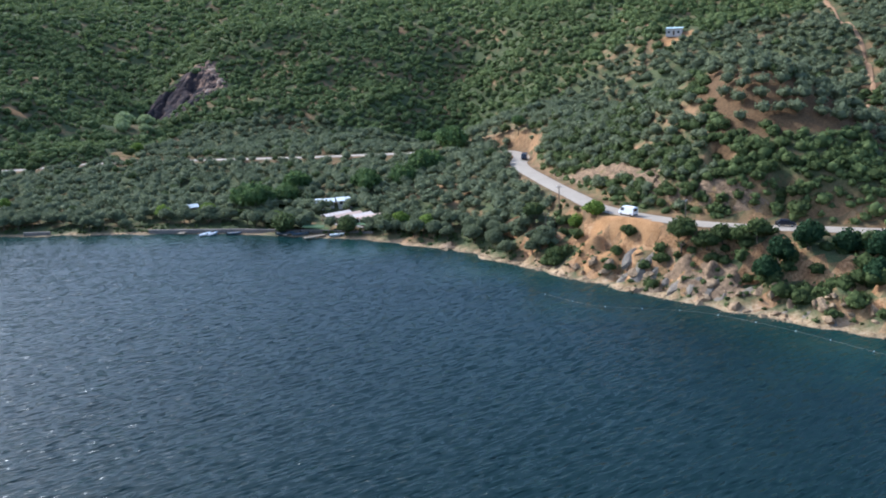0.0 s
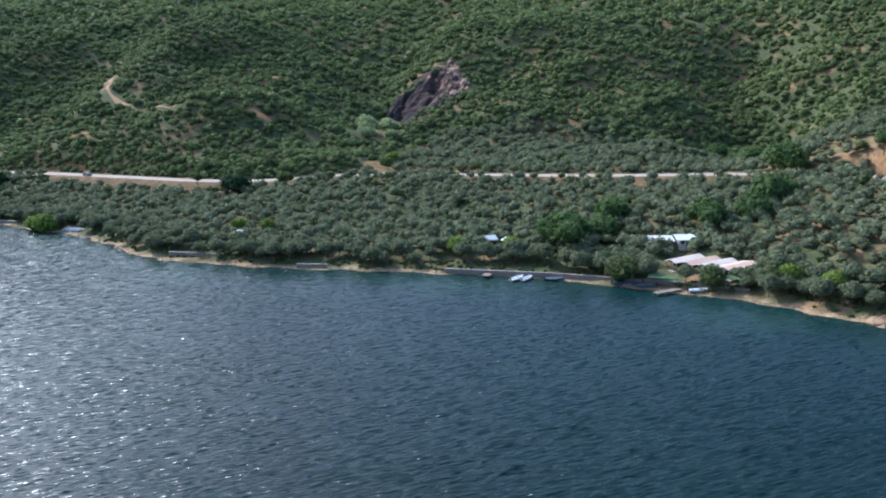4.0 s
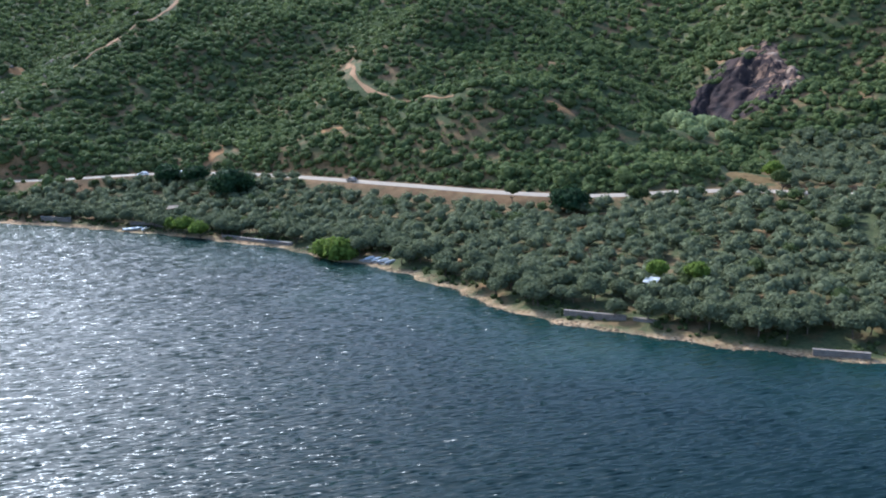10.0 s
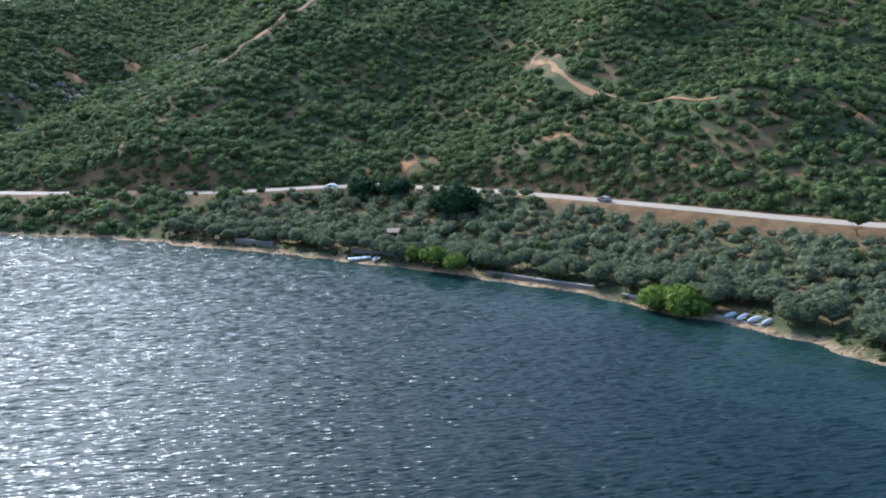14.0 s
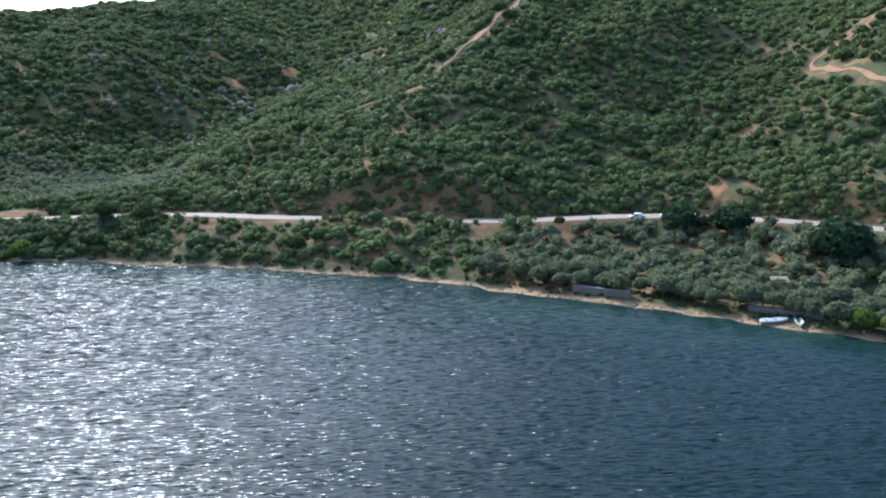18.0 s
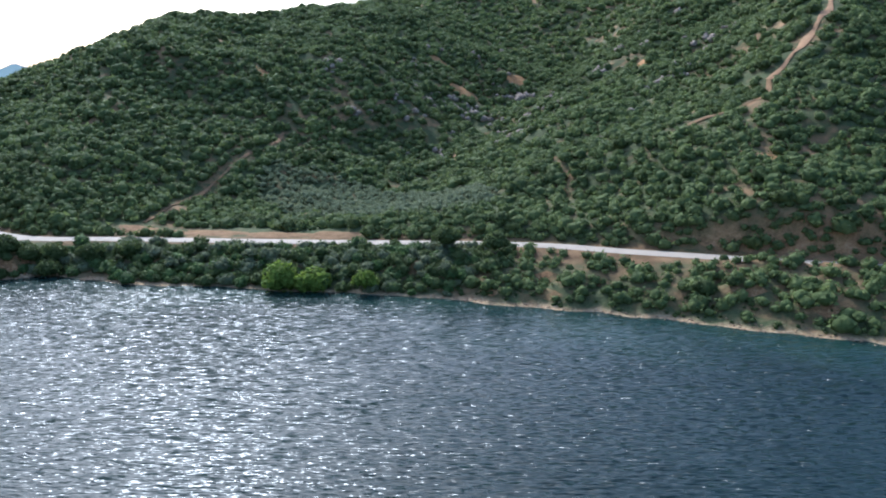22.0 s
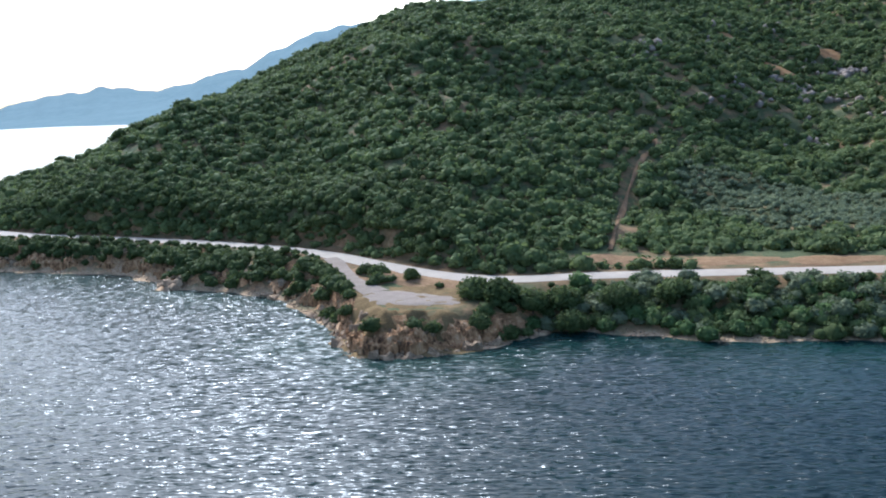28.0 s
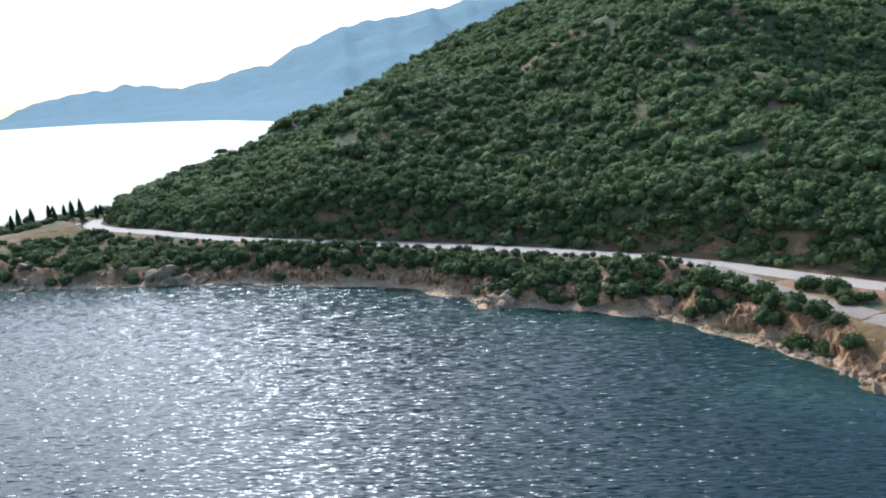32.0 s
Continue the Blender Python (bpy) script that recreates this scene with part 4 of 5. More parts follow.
def trunk_bm(seed, height, radius, reach, limbs=5):
    g = random.Random(seed)
    bm = bmesh.new()
    lean = Vector((g.uniform(-0.2, 0.2), g.uniform(-0.2, 0.2), 1)) * height
    stick(bm, (0, 0, -0.4), lean, radius, radius * 0.7)
    for k in range(limbs):
        a = k * 6.283 / limbs + g.uniform(-0.4, 0.4)
        stick(bm, lean * 0.95, lean + Vector((math.cos(a) * reach, math.sin(a) * reach, reach * g.uniform(0.5, 1.1))), radius * 0.55, radius * 0.15, 5)
    return bm


def tree(name, seed, height, reach, leaf, label, category, group="", n=420, squash=0.85, stem=0.3, size=0.2, lobes=8):
    """A tree at the origin: a trunk with limbs under a loose crown."""
    t = thing(name, label, category, group)
    part("trunk", trunk_bm(seed, height * stem, max(0.12, height * 0.03), reach * 0.6), M_BARK, t)
    v, f, m = proto(seed, n, 2, 1, lobes, squash, size, 0.6)
    v = v * reach
    v[:, 2] += height - v[:, 2].max()
    tint = np.full(len(v), random.Random(seed).uniform(0.2, 0.8))
    mesh_object("crown", v, f, [leaf], m, smooth=True, parent=t, attrs=[("tint", tint)])
    return t


# olive trees: the ones by the shore singly, those behind them as a mass
x, y, g = scatter(-680, 190, 150, 470, 3.6, 8, 0.62)
h, d, r = land(x, y, True)
keep = zone_olive(x, y, d, r) & (r > np.where((x > -342) & (x < -236), 10.0, np.where((x > -205) & (x < -15), 4.6, 6.5))) & ~cleared(x, y) & ~((x < -560) & (y > road_side(x)))
keep &= ~((x > 20) & (g.uniform(0, 1, len(x)) < 0.12))
x, y, h, d = x[keep], y[keep], h[keep], d[keep]
edge = np.sort(np.where((x < -2) & (x > -462), d, 999))[300]
single = (d <= edge) & (x < -2) & (x > -462)
kinds = [tree("olive_tree", 40 + k, 4.6, 2.45, M_OLIVE, "grey-green olive tree with a short trunk near the shore", "olive tree", "olive trees along the shore", 1500, 0.82, 0.34, 0.135) for k in range(6)]
for k, (px, py, pz) in enumerate(zip(x[single], y[single], h[single])):
    q = 0.75 + 0.45 * ((k * 7919) % 97) / 97
    m = pose(px, py, pz, 0, 0, (k * 137) % 360) @ Matrix.Diagonal((q, q, q * (0.9 + 0.2 * ((k * 31) % 11) / 11), 1))
    if k < len(kinds):
        kinds[k].matrix_world = m
    else:
        copy_thing(kinds[k % len(kinds)], m @ Matrix.Diagonal((*[1 / s for s in kinds[k % len(kinds)].scale], 1)))
OLV = [proto(20 + k, 96, 1, 1, 2, 0.85, 0.165, 0.6) for k in range(10)]
x, y, h = x[~single], y[~single], h[~single]
mixed = (x > -640) & (x < -545) & (y < road_side(x))
green = g.uniform(0, 1, len(x)) < np.where(mixed, 0.45, 0.04)
for on, leaf, name, label in ((~green, M_OLIVE, "olive_grove", "grey-green olive trees standing close together"), (green, M_GREEN, "thicket", "green broadleaf bushes between road and shore")):
    n = on.sum()
    q = g.uniform(1.3, 2.9, n)
    spread(name, OLV, x[on], y[on], h[on] + 0.75 * q, q, np.clip(g.normal(0.5, 0.45, n), 0, 1), [leaf], label, "trees")
# a young grove, small crowns close together
px, py, gp = scatter(-680, -560, 275, 345, 2.5, 9, 0.5)
hp, dp, rp = land(px, py, True)
keep = zone_olive(px, py, dp, rp) & (rp > 6.5) & (py > road_side(px)) & ~cleared(px, py)
q = gp.uniform(1.1, 1.75, keep.sum())
spread("young_grove", OLV, px[keep], py[keep], hp[keep] + 0.75 * q, q, gp.uniform(0.3, 1, len(q)), [M_YOUNG], "smooth grey-green grove of young olive trees above the road", "trees")
# the orchard in rows on the slope
X, Y = np.meshgrid(np.arange(30, 125, 4.8), np.arange(205, 335, 4.8))
x = (X + 0.25 * (Y - 270) + g.normal(0, 0.5, X.shape)).ravel()
y = (Y - 0.1 * (X - 80) + g.normal(0, 0.5, X.shape)).ravel()
h, d, r = land(x, y, True)
keep = zone_orchard(x, y) & (r > 7) & ~cleared(x, y)
x, y, h = x[keep], y[keep], h[keep]
q = g.uniform(2.1, 2.9, len(x))
spread("orchard", OLV, x, y, h + 0.9 * q, q, g.uniform(0, 0.7, len(x)), [M_OLIVE], "olive orchard planted in rows on a brown slope", "olive orchard")

# dense bushes over the road cutting and between the orchard terraces
x, y, g = scatter(2, 150, 205, 345, 2.7, 41)
h, d, r = land(x, y, True)
wild = rough(x, y, 26, 4, 14)
keep = (r > 6.8) & (y > road_side(np.maximum(x, -2))) & ~cleared(x, y) & (zone_orchard(x, y) == 0) & (wild + 0.02 * (45 - x) > -0.25)
keep |= (r > 7) & zone_orchard(x, y) & (wild > 0.75) & (y > road_side(x))
keep |= (r > 7.2) & (r < 17) & (y > road_side(x)) & (x > 22) & (x < 130)
keep &= g.uniform(0, 1, len(x)) < 0.8
x, y, h = x[keep], y[keep], h[keep]
q = g.uniform(1.3, 2.6, len(x))
spread("hillside_bushes", BUSH, x, y, h + 0.4 * q, q, np.clip(g.normal(0.55, 0.3, len(x)), 0, 1), [M_GREEN], "dense green bushes above the road cutting", "bushes")

# pale and dark single trees
def put(template, x, y, size=1.0, turn=0.0, sink=0.0, high=1.0):
    """Moves a thing that stands at the origin to its place on the ground."""
    template.matrix_world = pose(x, y, ground_z(x, y) - sink, 0, 0, turn) @ Matrix.Diagonal((size, size, size * high, 1))
    return template


for k, (px, py, ht, w) in enumerate([(-239, 331, 7.8, 9.0), (-363, 331, 11, 12.5), (-391, 344, 8, 9.0), (-404, 343, 8, 9.5), (-98, 264, 10, 6.5), (-91, 293, 8, 9), (-65, 289, 8, 9), (-53, 295, 8, 9.5),
                                      (-47, 313, 9, 12), (-65, 432, 8, 8), (-42, 353, 10, 12), (-51, 425, 7, 7), (-14, 346, 8, 5), (-222, 339, 6, 5), (-258, 334, 6, 3.6), (-186, 356, 7, 4.5), (-552, 272, 8, 6), (-540, 276, 7.5, 5.5),
                                      (-430, 324, 5.5, 2.5), (-424, 326, 4.5, 2.4), (-646, 213, 6.5, 6.5), (-636, 219, 6.5, 6.5), (-641, 209, 5, 5.5), (-655, 204, 5.5, 7.0), (-628, 226, 5.5, 6), (-662, 203, 4.8, 6.5), (-650, 208, 5.5, 6.0), (-699, 205, 2.6, 4.0), (-694, 205, 2.4, 4.2), (-684, 206, 2.6, 3.4), (-668, 180, 2.4, 2.8), (-658, 187, 2.6, 3.0), (-689, 188.5, 2.8, 5.0), (-694, 190, 2.8, 5.0), (-684, 186.5, 2.2, 3.4), (-654, 196, 2.8, 4.5), (-650, 199, 3.0, 4.5),
                                      (29, 194, 9, 6.0), (34, 191, 5, 5), (37.5, 192, 5, 4.6), (41, 190, 5, 5), (44, 187, 6, 5), (-5, 222, 6, 4.4), (0.5, 209, 4, 5), (18, 203.5, 3.4, 3.4), (14.9, 201, 2.4, 2.8), (13, 197.8, 2.0, 2.4), (24.5, 194, 2.8, 3.2), (-62, 246.3, 5.2, 5.6), (-83, 250, 6, 7.5), (-50, 246, 5.5, 5), (-101, 275, 10.5, 12), (-92, 281, 7, 8)]):
    put(tree("dark_tree", 100 + k, ht, w * 0.62, M_CONIFER if k < 4 else M_LEAFY if -115 < px < -10 and py > 260 else M_GREEN, "large dark green broadleaf tree with a dense round crown", "tree", "", 1300, 0.9, 0.22, 0.12, 10), px, py, 1.0, k * 50)
for k, (px, py, ht, w) in enumerate([(-283, 278.5, 6.5, 7.5), (-288.5, 280, 5.5, 6.0), (-345, 289, 6.5, 5), (-338, 288, 6, 4.6), (-352, 291, 5, 4.2), (-580, 239.5, 7, 8.5), (-572, 244, 6.5, 8), (-560, 250, 6, 5), (-128, 262, 6, 4.5), (-113, 264, 5.5, 4.5),
                                      (-46, 247, 6, 5), (-37, 243, 5.5, 4.6), (-88, 258, 5, 3.6), (6, 218, 4.5, 4), (10.5, 215, 4, 4.4), (-200, 270, 7.5, 3.6), (-193, 275, 6.5, 4), (-190, 371, 6, 5)]):
    put(tree("bright_tree", 160 + k, ht, w * 0.62, M_BRIGHT, "bright yellow-green leafy tree at the water's edge", "tree", "", 1100, 0.95, 0.12, 0.13, 9), px, py, 1.0, k * 70, 0.3)
for k, (px, py, ht, w) in enumerate([(-237, 452, 8, 9), (-231, 440, 7.5, 8), (-226, 428, 7, 7.5), (-220, 442, 7, 7), (-227, 456, 7, 8), (-221, 418, 5.5, 6), (-214, 428, 5.5, 5.5)]):
    put(tree("willow", 190 + k, ht, w * 0.62, M_PALE, "pale green willow-like tree in the ravine mouth", "tree", "trees in the ravine", 1100, 0.95, 0.12, 0.13, 8), px, py, 1.0, k * 70, 0.3)


def pine(seed, height, reach):
    """An umbrella pine: a bare trunk under a flat spreading crown."""
    return tree("umbrella_pine", seed, height, reach, M_GREEN, "umbrella pine with a flat dark crown beside the road", "pine tree", "", 1000, 0.5, 0.5, 0.12, 9)


put(pine(230, 8, 3.6), -965, 193, 1, 20)
put(pine(231, 7, 3.2), -972, 226, 1, 80)
put(pine(232, 7, 3.4), -966, 240, 1, 140)


def cypress(seed, height, reach):
    """A narrow dark column of foliage on a short trunk."""
    t = thing("cypress", "tall narrow dark cypress on the headland", "cypress", "cypresses on the headland")
    part("trunk", trunk_bm(seed, height * 0.15, 0.14, reach * 0.3, 3), M_BARK, t)
    g = np.random.default_rng(seed)
    n = 420
    z = g.uniform(0.06, 1, n) ** 0.85
    rad = reach * np.sin(np.clip(z * 3.3, 0, 1.57)) * (1 - z**2.2) ** 0.8
    a = g.uniform(0, 6.283, n)
    at = np.stack([rad * np.cos(a), rad * np.sin(a), z * height], 1)
    out = np.stack([np.cos(a), np.sin(a), 0.4 + 0 * a], 1) + g.normal(0, 0.35, (n, 3))
    u = np.cross(out, (0, 0, 1.0))
    u /= np.linalg.norm(u, axis=1)[:, None]
    q = 0.34 * g.uniform(0.6, 1.3, (n, 1))
    tri = np.stack([at + u * q * 0.6, at - u * q * 0.6, at + (0, 0, 1.0) * q * 2.2 + out * 0.1], 1)
    mesh_object("crown", tri.reshape(-1, 3), np.arange(3 * n).reshape(-1, 3), [M_CYPRESS], parent=t, attrs=[("tint", np.full(3 * n, 0.4))])
    bm = bmesh.new()
    stick(bm, (0, 0, height * 0.05), (0, 0, height * 0.9), reach * 0.75, 0.05, 9)
    part("inner_branches", bm, M_CORE, t)
    return t


for k, (px, py, ht) in enumerate([(-957, 148, 6.0), (-965, 153, 8.0), (-963, 157, 7.0), (-960, 156, 6.0), (-962, 163, 6.5), (-966, 166, 6.5), (-963, 169, 5.5), (-961, 171, 6.0), (-960, 174, 8.0), (-963, 181, 5.0), (-966, 184, 4.5)]):
    put(cypress(240 + k, ht, 0.95 + 0.15 * (k % 3)), px, py, 1.0, 0, 0.2)
for k, (px, py, ht, w) in enumerate([(44, 179, 7, 3.0), (47.5, 181, 8, 3.0), (53, 182, 7, 3.0), (61, 182, 7, 3.2), (67, 178, 8, 3.6), (64, 172, 6, 3.0), (73, 176, 8, 3.6)]):
    put(tree("conifer", 270 + k, ht, w, M_CONIFER, "broad dark conifer on the bank below the road", "conifer", "conifers on the bank", 1200, 1.15, 0.15, 0.12, 9), px, py, 1.0, k * 40, 0.3)


# ---- rocks ----
def rock(seed, label="pale weathered boulder on the shore", group="boulders along the shore", flat=0.6):
    bm = bmesh.new()
    bmesh.ops.create_icosphere(bm, subdivisions=2, radius=1.0)
    g = random.Random(seed)
    cuts = [(Vector((g.uniform(-1, 1), g.uniform(-1, 1), g.uniform(-0.3, 1))).normalized(), g.uniform(0.35, 0.75)) for _ in range(11)]
    for v in bm.verts:
        for way, far in cuts:
            over = v.co.dot(way) - far
            if over > 0:
                v.co -= way * over * 0.9
        v.co *= 1 + 0.3 * noise.noise(v.co * 2.0 + Vector((seed, 0, 0))) + 0.12 * noise.noise(v.co * 5.0)
        v.co.z *= flat
    me = bpy.data.meshes.new("boulder")
    bm.to_mesh(me)
    bm.free()
    me.materials.append(M_ROCK)
    return tagged(new("boulder", me), label, "rock", group)


ROCKS = [rock(k) for k in range(6)]
spots = []
g = random.Random(11)
for _ in range(58):
    px = g.uniform(-702, -640)
    spots.append((px, float(np.interp(-px, [-p[0] for p in SHORE], [p[1] for p in SHORE])) + g.uniform(-0.5, 4.0), g.uniform(0.5, 1.7)))
for _ in range(40):
    px = g.uniform(-18, 62)
    spots.append((px, float(np.interp(-px, [-p[0] for p in SHORE], [p[1] for p in SHORE])) + g.uniform(0.5, 9.0), g.uniform(0.6, 1.9)))
for px, py, n, w in ((-761, 185, 9, 5), (-855, 160, 8, 8), (-900, 132, 9, 8), (-920, 122, 8, 8), (-725, 195, 5, 6), (-30, 230, 4, 2)):
    for _ in range(n):
        spots.append((px + g.gauss(0, w * 0.5), py + g.gauss(0, w * 0.28), g.uniform(0.9, 2.6)))
spots += [(-866, 155.5, 3.2), (-862, 157.5, 4.4), (-858, 159.5, 4.8), (-854.5, 160.5, 3.8), (-851, 161.8, 3.0), (-859, 156.0, 3.0), (-761, 185.0, 2.8), (-758.5, 186, 2.4)]
for k, (px, py, q) in enumerate(spots):
    m = pose(px, py, max(ground_z(px, py), -0.3) + 0.12 * q, g.uniform(-20, 20), g.uniform(-20, 20), g.uniform(0, 360)) @ Matrix.Diagonal((q * g.uniform(0.8, 1.5), q, q * g.uniform(0.7, 1.2), 1))
    if k < len(ROCKS):
        ROCKS[k].matrix_world = m
    else:
        o = copy_thing(ROCKS[k % len(ROCKS)], m)
        o.matrix_world = m
g = random.Random(23)
crags = []
for lo, hi, n in ((-690, -645, 40), (-900, -700, 90), (-975, -900, 20), (0, 62, 24)):
    for _ in range(n):
        px = g.uniform(lo, hi)
        crags.append((px, float(np.interp(-px, [-p[0] for p in SHORE], [p[1] for p in SHORE])) + (g.uniform(5.0, 9.0) if lo == -900 else g.uniform(1.5, 7.5)), g.uniform(0.9, 2.2) * (0.85 if lo == -690 else 1)))
for _ in range(56):
    f = g.random()
    crags.append((1 + f * 30 + g.gauss(0, 1.6) + 1.5, 274 - f * 60 + g.gauss(0, 1.2), g.uniform(0.6, 1.5)))
for _ in range(55):
    px = g.uniform(-694, -644)
    crags.append((px, float(np.interp(-px, [-p[0] for p in SHORE], [p[1] for p in SHORE])) + g.uniform(-0.4, 3.2), g.uniform(1.1, 2.6)))
CRAGS = [rock(40 + k, "brown rock standing out of the coastal bank", "rocks in the coastal bank", 0.9) for k in range(6)]
for k, (px, py, q) in enumerate(crags):
    m = pose(px, py, ground_z(px, py) - 0.22 * q, g.uniform(-25, 25), g.uniform(-25, 25), g.uniform(0, 360)) @ Matrix.Diagonal((q * g.uniform(0.7, 1.3), q * g.uniform(0.7, 1.1), q * g.uniform(0.7, 1.3), 1))
    o = CRAGS[k] if k < len(CRAGS) else copy_thing(CRAGS[k % len(CRAGS)], m)
    o.matrix_world = m
    o.name = "crag"
# tilted grey slabs of the outcrop under the orange slip
for k, (px, py, q) in enumerate([(15, 196, 2.6), (17, 195, 3.6), (19.5, 194, 4.2), (22, 191.5, 4.0), (24.5, 190, 3.4), (21, 190, 3.0), (27, 185.5, 3.0), (30, 183.8, 3.2), (33, 181.8, 3.0), (36, 180, 2.6), (18, 198, 3.0), (22, 195.5, 2.8), (40, 178, 2.4), (46, 171, 2.4), (50, 169, 2.2), (55, 166, 2.4)]):
    o = rock(60 + k, "tilted dark grey rock slab in the shore outcrop", "slabs of the shore outcrop", 0.5)
    o.name = "rock_slab"
    o.data.materials[0] = M_SLATE
    o.matrix_world = pose(px, py, ground_z(px, py) - 0.12 * q, 22, -30 - 4 * (k % 3), 24 + 9 * (k % 4)) @ Matrix.Diagonal((q * 1.5, q * 0.62, q * 0.6, 1))
o = rock(91, "single white boulder on the beach", "", 0.8)
o.matrix_world = pose(-29, 230.5, 0.9, 0, 0, 20) @ Matrix.Diagonal((2.0, 1.6, 1.9, 1))
# pebbles and small stones at the water's edge
gg = np.random.default_rng(77)
line = spline(SHORE[3:36], 0.8)
pick = line[gg.integers(0, len(line), 5200)]
px, py = pick[:, 0] + gg.normal(0, 0.8, len(pick)), pick[:, 1] + gg.normal(0.6, 0.9, len(pick))
bm = bmesh.new()
bmesh.ops.create_icosphere(bm, subdivisions=1, radius=1.0)
sv = np.array([v.co[:] for v in bm.verts])
sf = np.array([[v.index for v in f.verts] for f in bm.faces])
bm.free()
stones = [(sv * gg.uniform(0.7, 1.2, (len(sv), 1)) * (1, 0.8, 0.55), sf, np.zeros(len(sf), int)) for _ in range(5)]
spread("shore_stones", stones, px, py, np.maximum(land(px, py), -0.15), gg.uniform(0.12, 0.5, len(px)) ** 1.2, gg.uniform(0, 1, len(px)), [M_ROCK], "small pale stones along the water line", "stones")


def cliff():
    """A bare ribbed rock face: ribs run down the slope, with deep runnels between them."""
    nu, nv = 90, 26
    U, V = np.meshgrid(np.linspace(-1, 1, nu), np.linspace(0, 1, nv))
    lo = np.array([(-241, 479), (-228, 470), (-212, 464), (-203, 466), (-194, 478)], float)
    hi = np.array([(-240, 497), (-233, 516), (-213, 524), (-200, 514), (-190, 492)], float)
    k = (U + 1) * 2
    at = [np.interp(k, range(5), lo[:, c]) * (1 - V) + np.interp(k, range(5), hi[:, c]) * V for c in (0, 1)]
    fade = np.clip((1 - np.abs(U)) * 6, 0, 1) * np.clip(V * 6, 0, 1) * np.clip((1 - V) * 5, 0, 1)
    along = U * 30 + 2.5 * rough(at[0], at[1], 14, 0, 10)
    rib = np.abs(np.sin(along * 0.21)) * 2.4 + np.abs(np.sin(along * 0.5 + 1.0)) * 0.7 + 0.45 * rough(at[0], at[1], 6, 10, 22)
    z = land(at[0].ravel(), at[1].ravel()).reshape(U.shape) + 0.4 + fade * (0.75 * rib)
    v = np.stack([at[0].ravel(), (at[1] - fade * rib * 0.5).ravel(), (z - (1 - fade) * 0.7).ravel()], 1)
    ob = mesh_object("ravine_cliff", v, grid_faces(nu, nv), [M_CLIFF], smooth=False)
    tagged(ob, "dark reddish ribbed rock cliff in the ravine", "cliff", kind="structure")


cliff()


def sea_cliff():
    """Low ragged rock faces that stand behind the narrow beach round the headland."""
    line = np.concatenate([np.linspace(SHORE_L[k], SHORE_L[k + 1], max(2, int(np.hypot(*(SHORE_L[k + 1] - SHORE_L[k])) / 0.5)), endpoint=False) for k in range(len(SHORE_L) - 1)])
    line = line[(line[:, 0] > -878) & (line[:, 0] < -641) & (line[:, 1] < 240)]
    way = np.gradient(line, axis=0)
    wide = np.ones(13) / 13
    way = np.stack([np.convolve(np.pad(way[:, c], 6, mode="edge"), wide, "valid") for c in (0, 1)], 1)
    inland = np.stack([way[:, 1], -way[:, 0]], 1) / np.hypot(way[:, 0], way[:, 1])[:, None]
    inland *= np.sign(inland[:, 1:2].mean())
    o = np.arange(0.8, 10.4, 0.32)
    u = np.arange(len(line)) * 0.5
    X, Y = line[:, :1] + inland[:, :1] * o, line[:, 1:] + inland[:, 1:] * o
    U = np.broadcast_to(u[:, None], X.shape)
    bend = U + 2.5 * rough(X, Y, 9, 0, 10)
    rib = np.abs(np.sin(bend * 0.33)) * 1.0 + np.abs(np.sin(bend * 0.9 + 1)) * 0.55 + 0.5 * rough(X, Y, 2.6, 0, 14)
    point = np.exp(-(((X + 667) / 22) ** 4))
    foot = 3.7 - 1.8 * point - rib * 0.9 + 0.7 * rough(X, Y, 17, 3, 13)
    tall = np.clip(3.3 - 0.5 * point + 1.3 * rough(X, Y, 15, 8, 18), 0.8, 5.2) * np.interp(u / u[-1], [0, 0.05, 0.95, 1], [0, 1, 1, 0])[:, None]
    f = np.clip((o - foot) / 0.8, 0, 1)
    g = np.clip((o - foot - 1.4) / 1.1, 0, 1)
    z = tall * (0.62 * f * f * (3 - 2 * f) + 0.38 * g * g * (3 - 2 * g)) + 0.38 * rough(X, Y, 1.7, 4, 18) * f + 0.2
    base = land(X.ravel(), Y.ravel()).reshape(X.shape)
    z = np.where(f > 0, z, -1.2)
    z = np.where(o > 7.2, np.minimum(z, base + 0.6 - (o - 7.2) * 0.7), z)
    v = np.stack([X.ravel(), Y.ravel(), z.ravel()], 1)
    ob = mesh_object("sea_cliff", v, grid_faces(len(o), len(line)), [M_SEACLIFF], smooth=False)
    tagged(ob, "ragged ochre and brown rock faces behind the beach", "cliff", kind="structure")


sea_cliff()
drape("road_cut", 15.5, 242.0, 30, 3.2, 2.04, M_CLIFF2, 0.35, 1.0, "rocky ochre road cutting above the asphalt", 4, "cliff")
drape("road_cut", 39, 209.5, 16, 2.5, -0.55, M_CLIFF2, 0.3, 0.6, "rocky ochre road cutting above the asphalt", 3, "cliff")


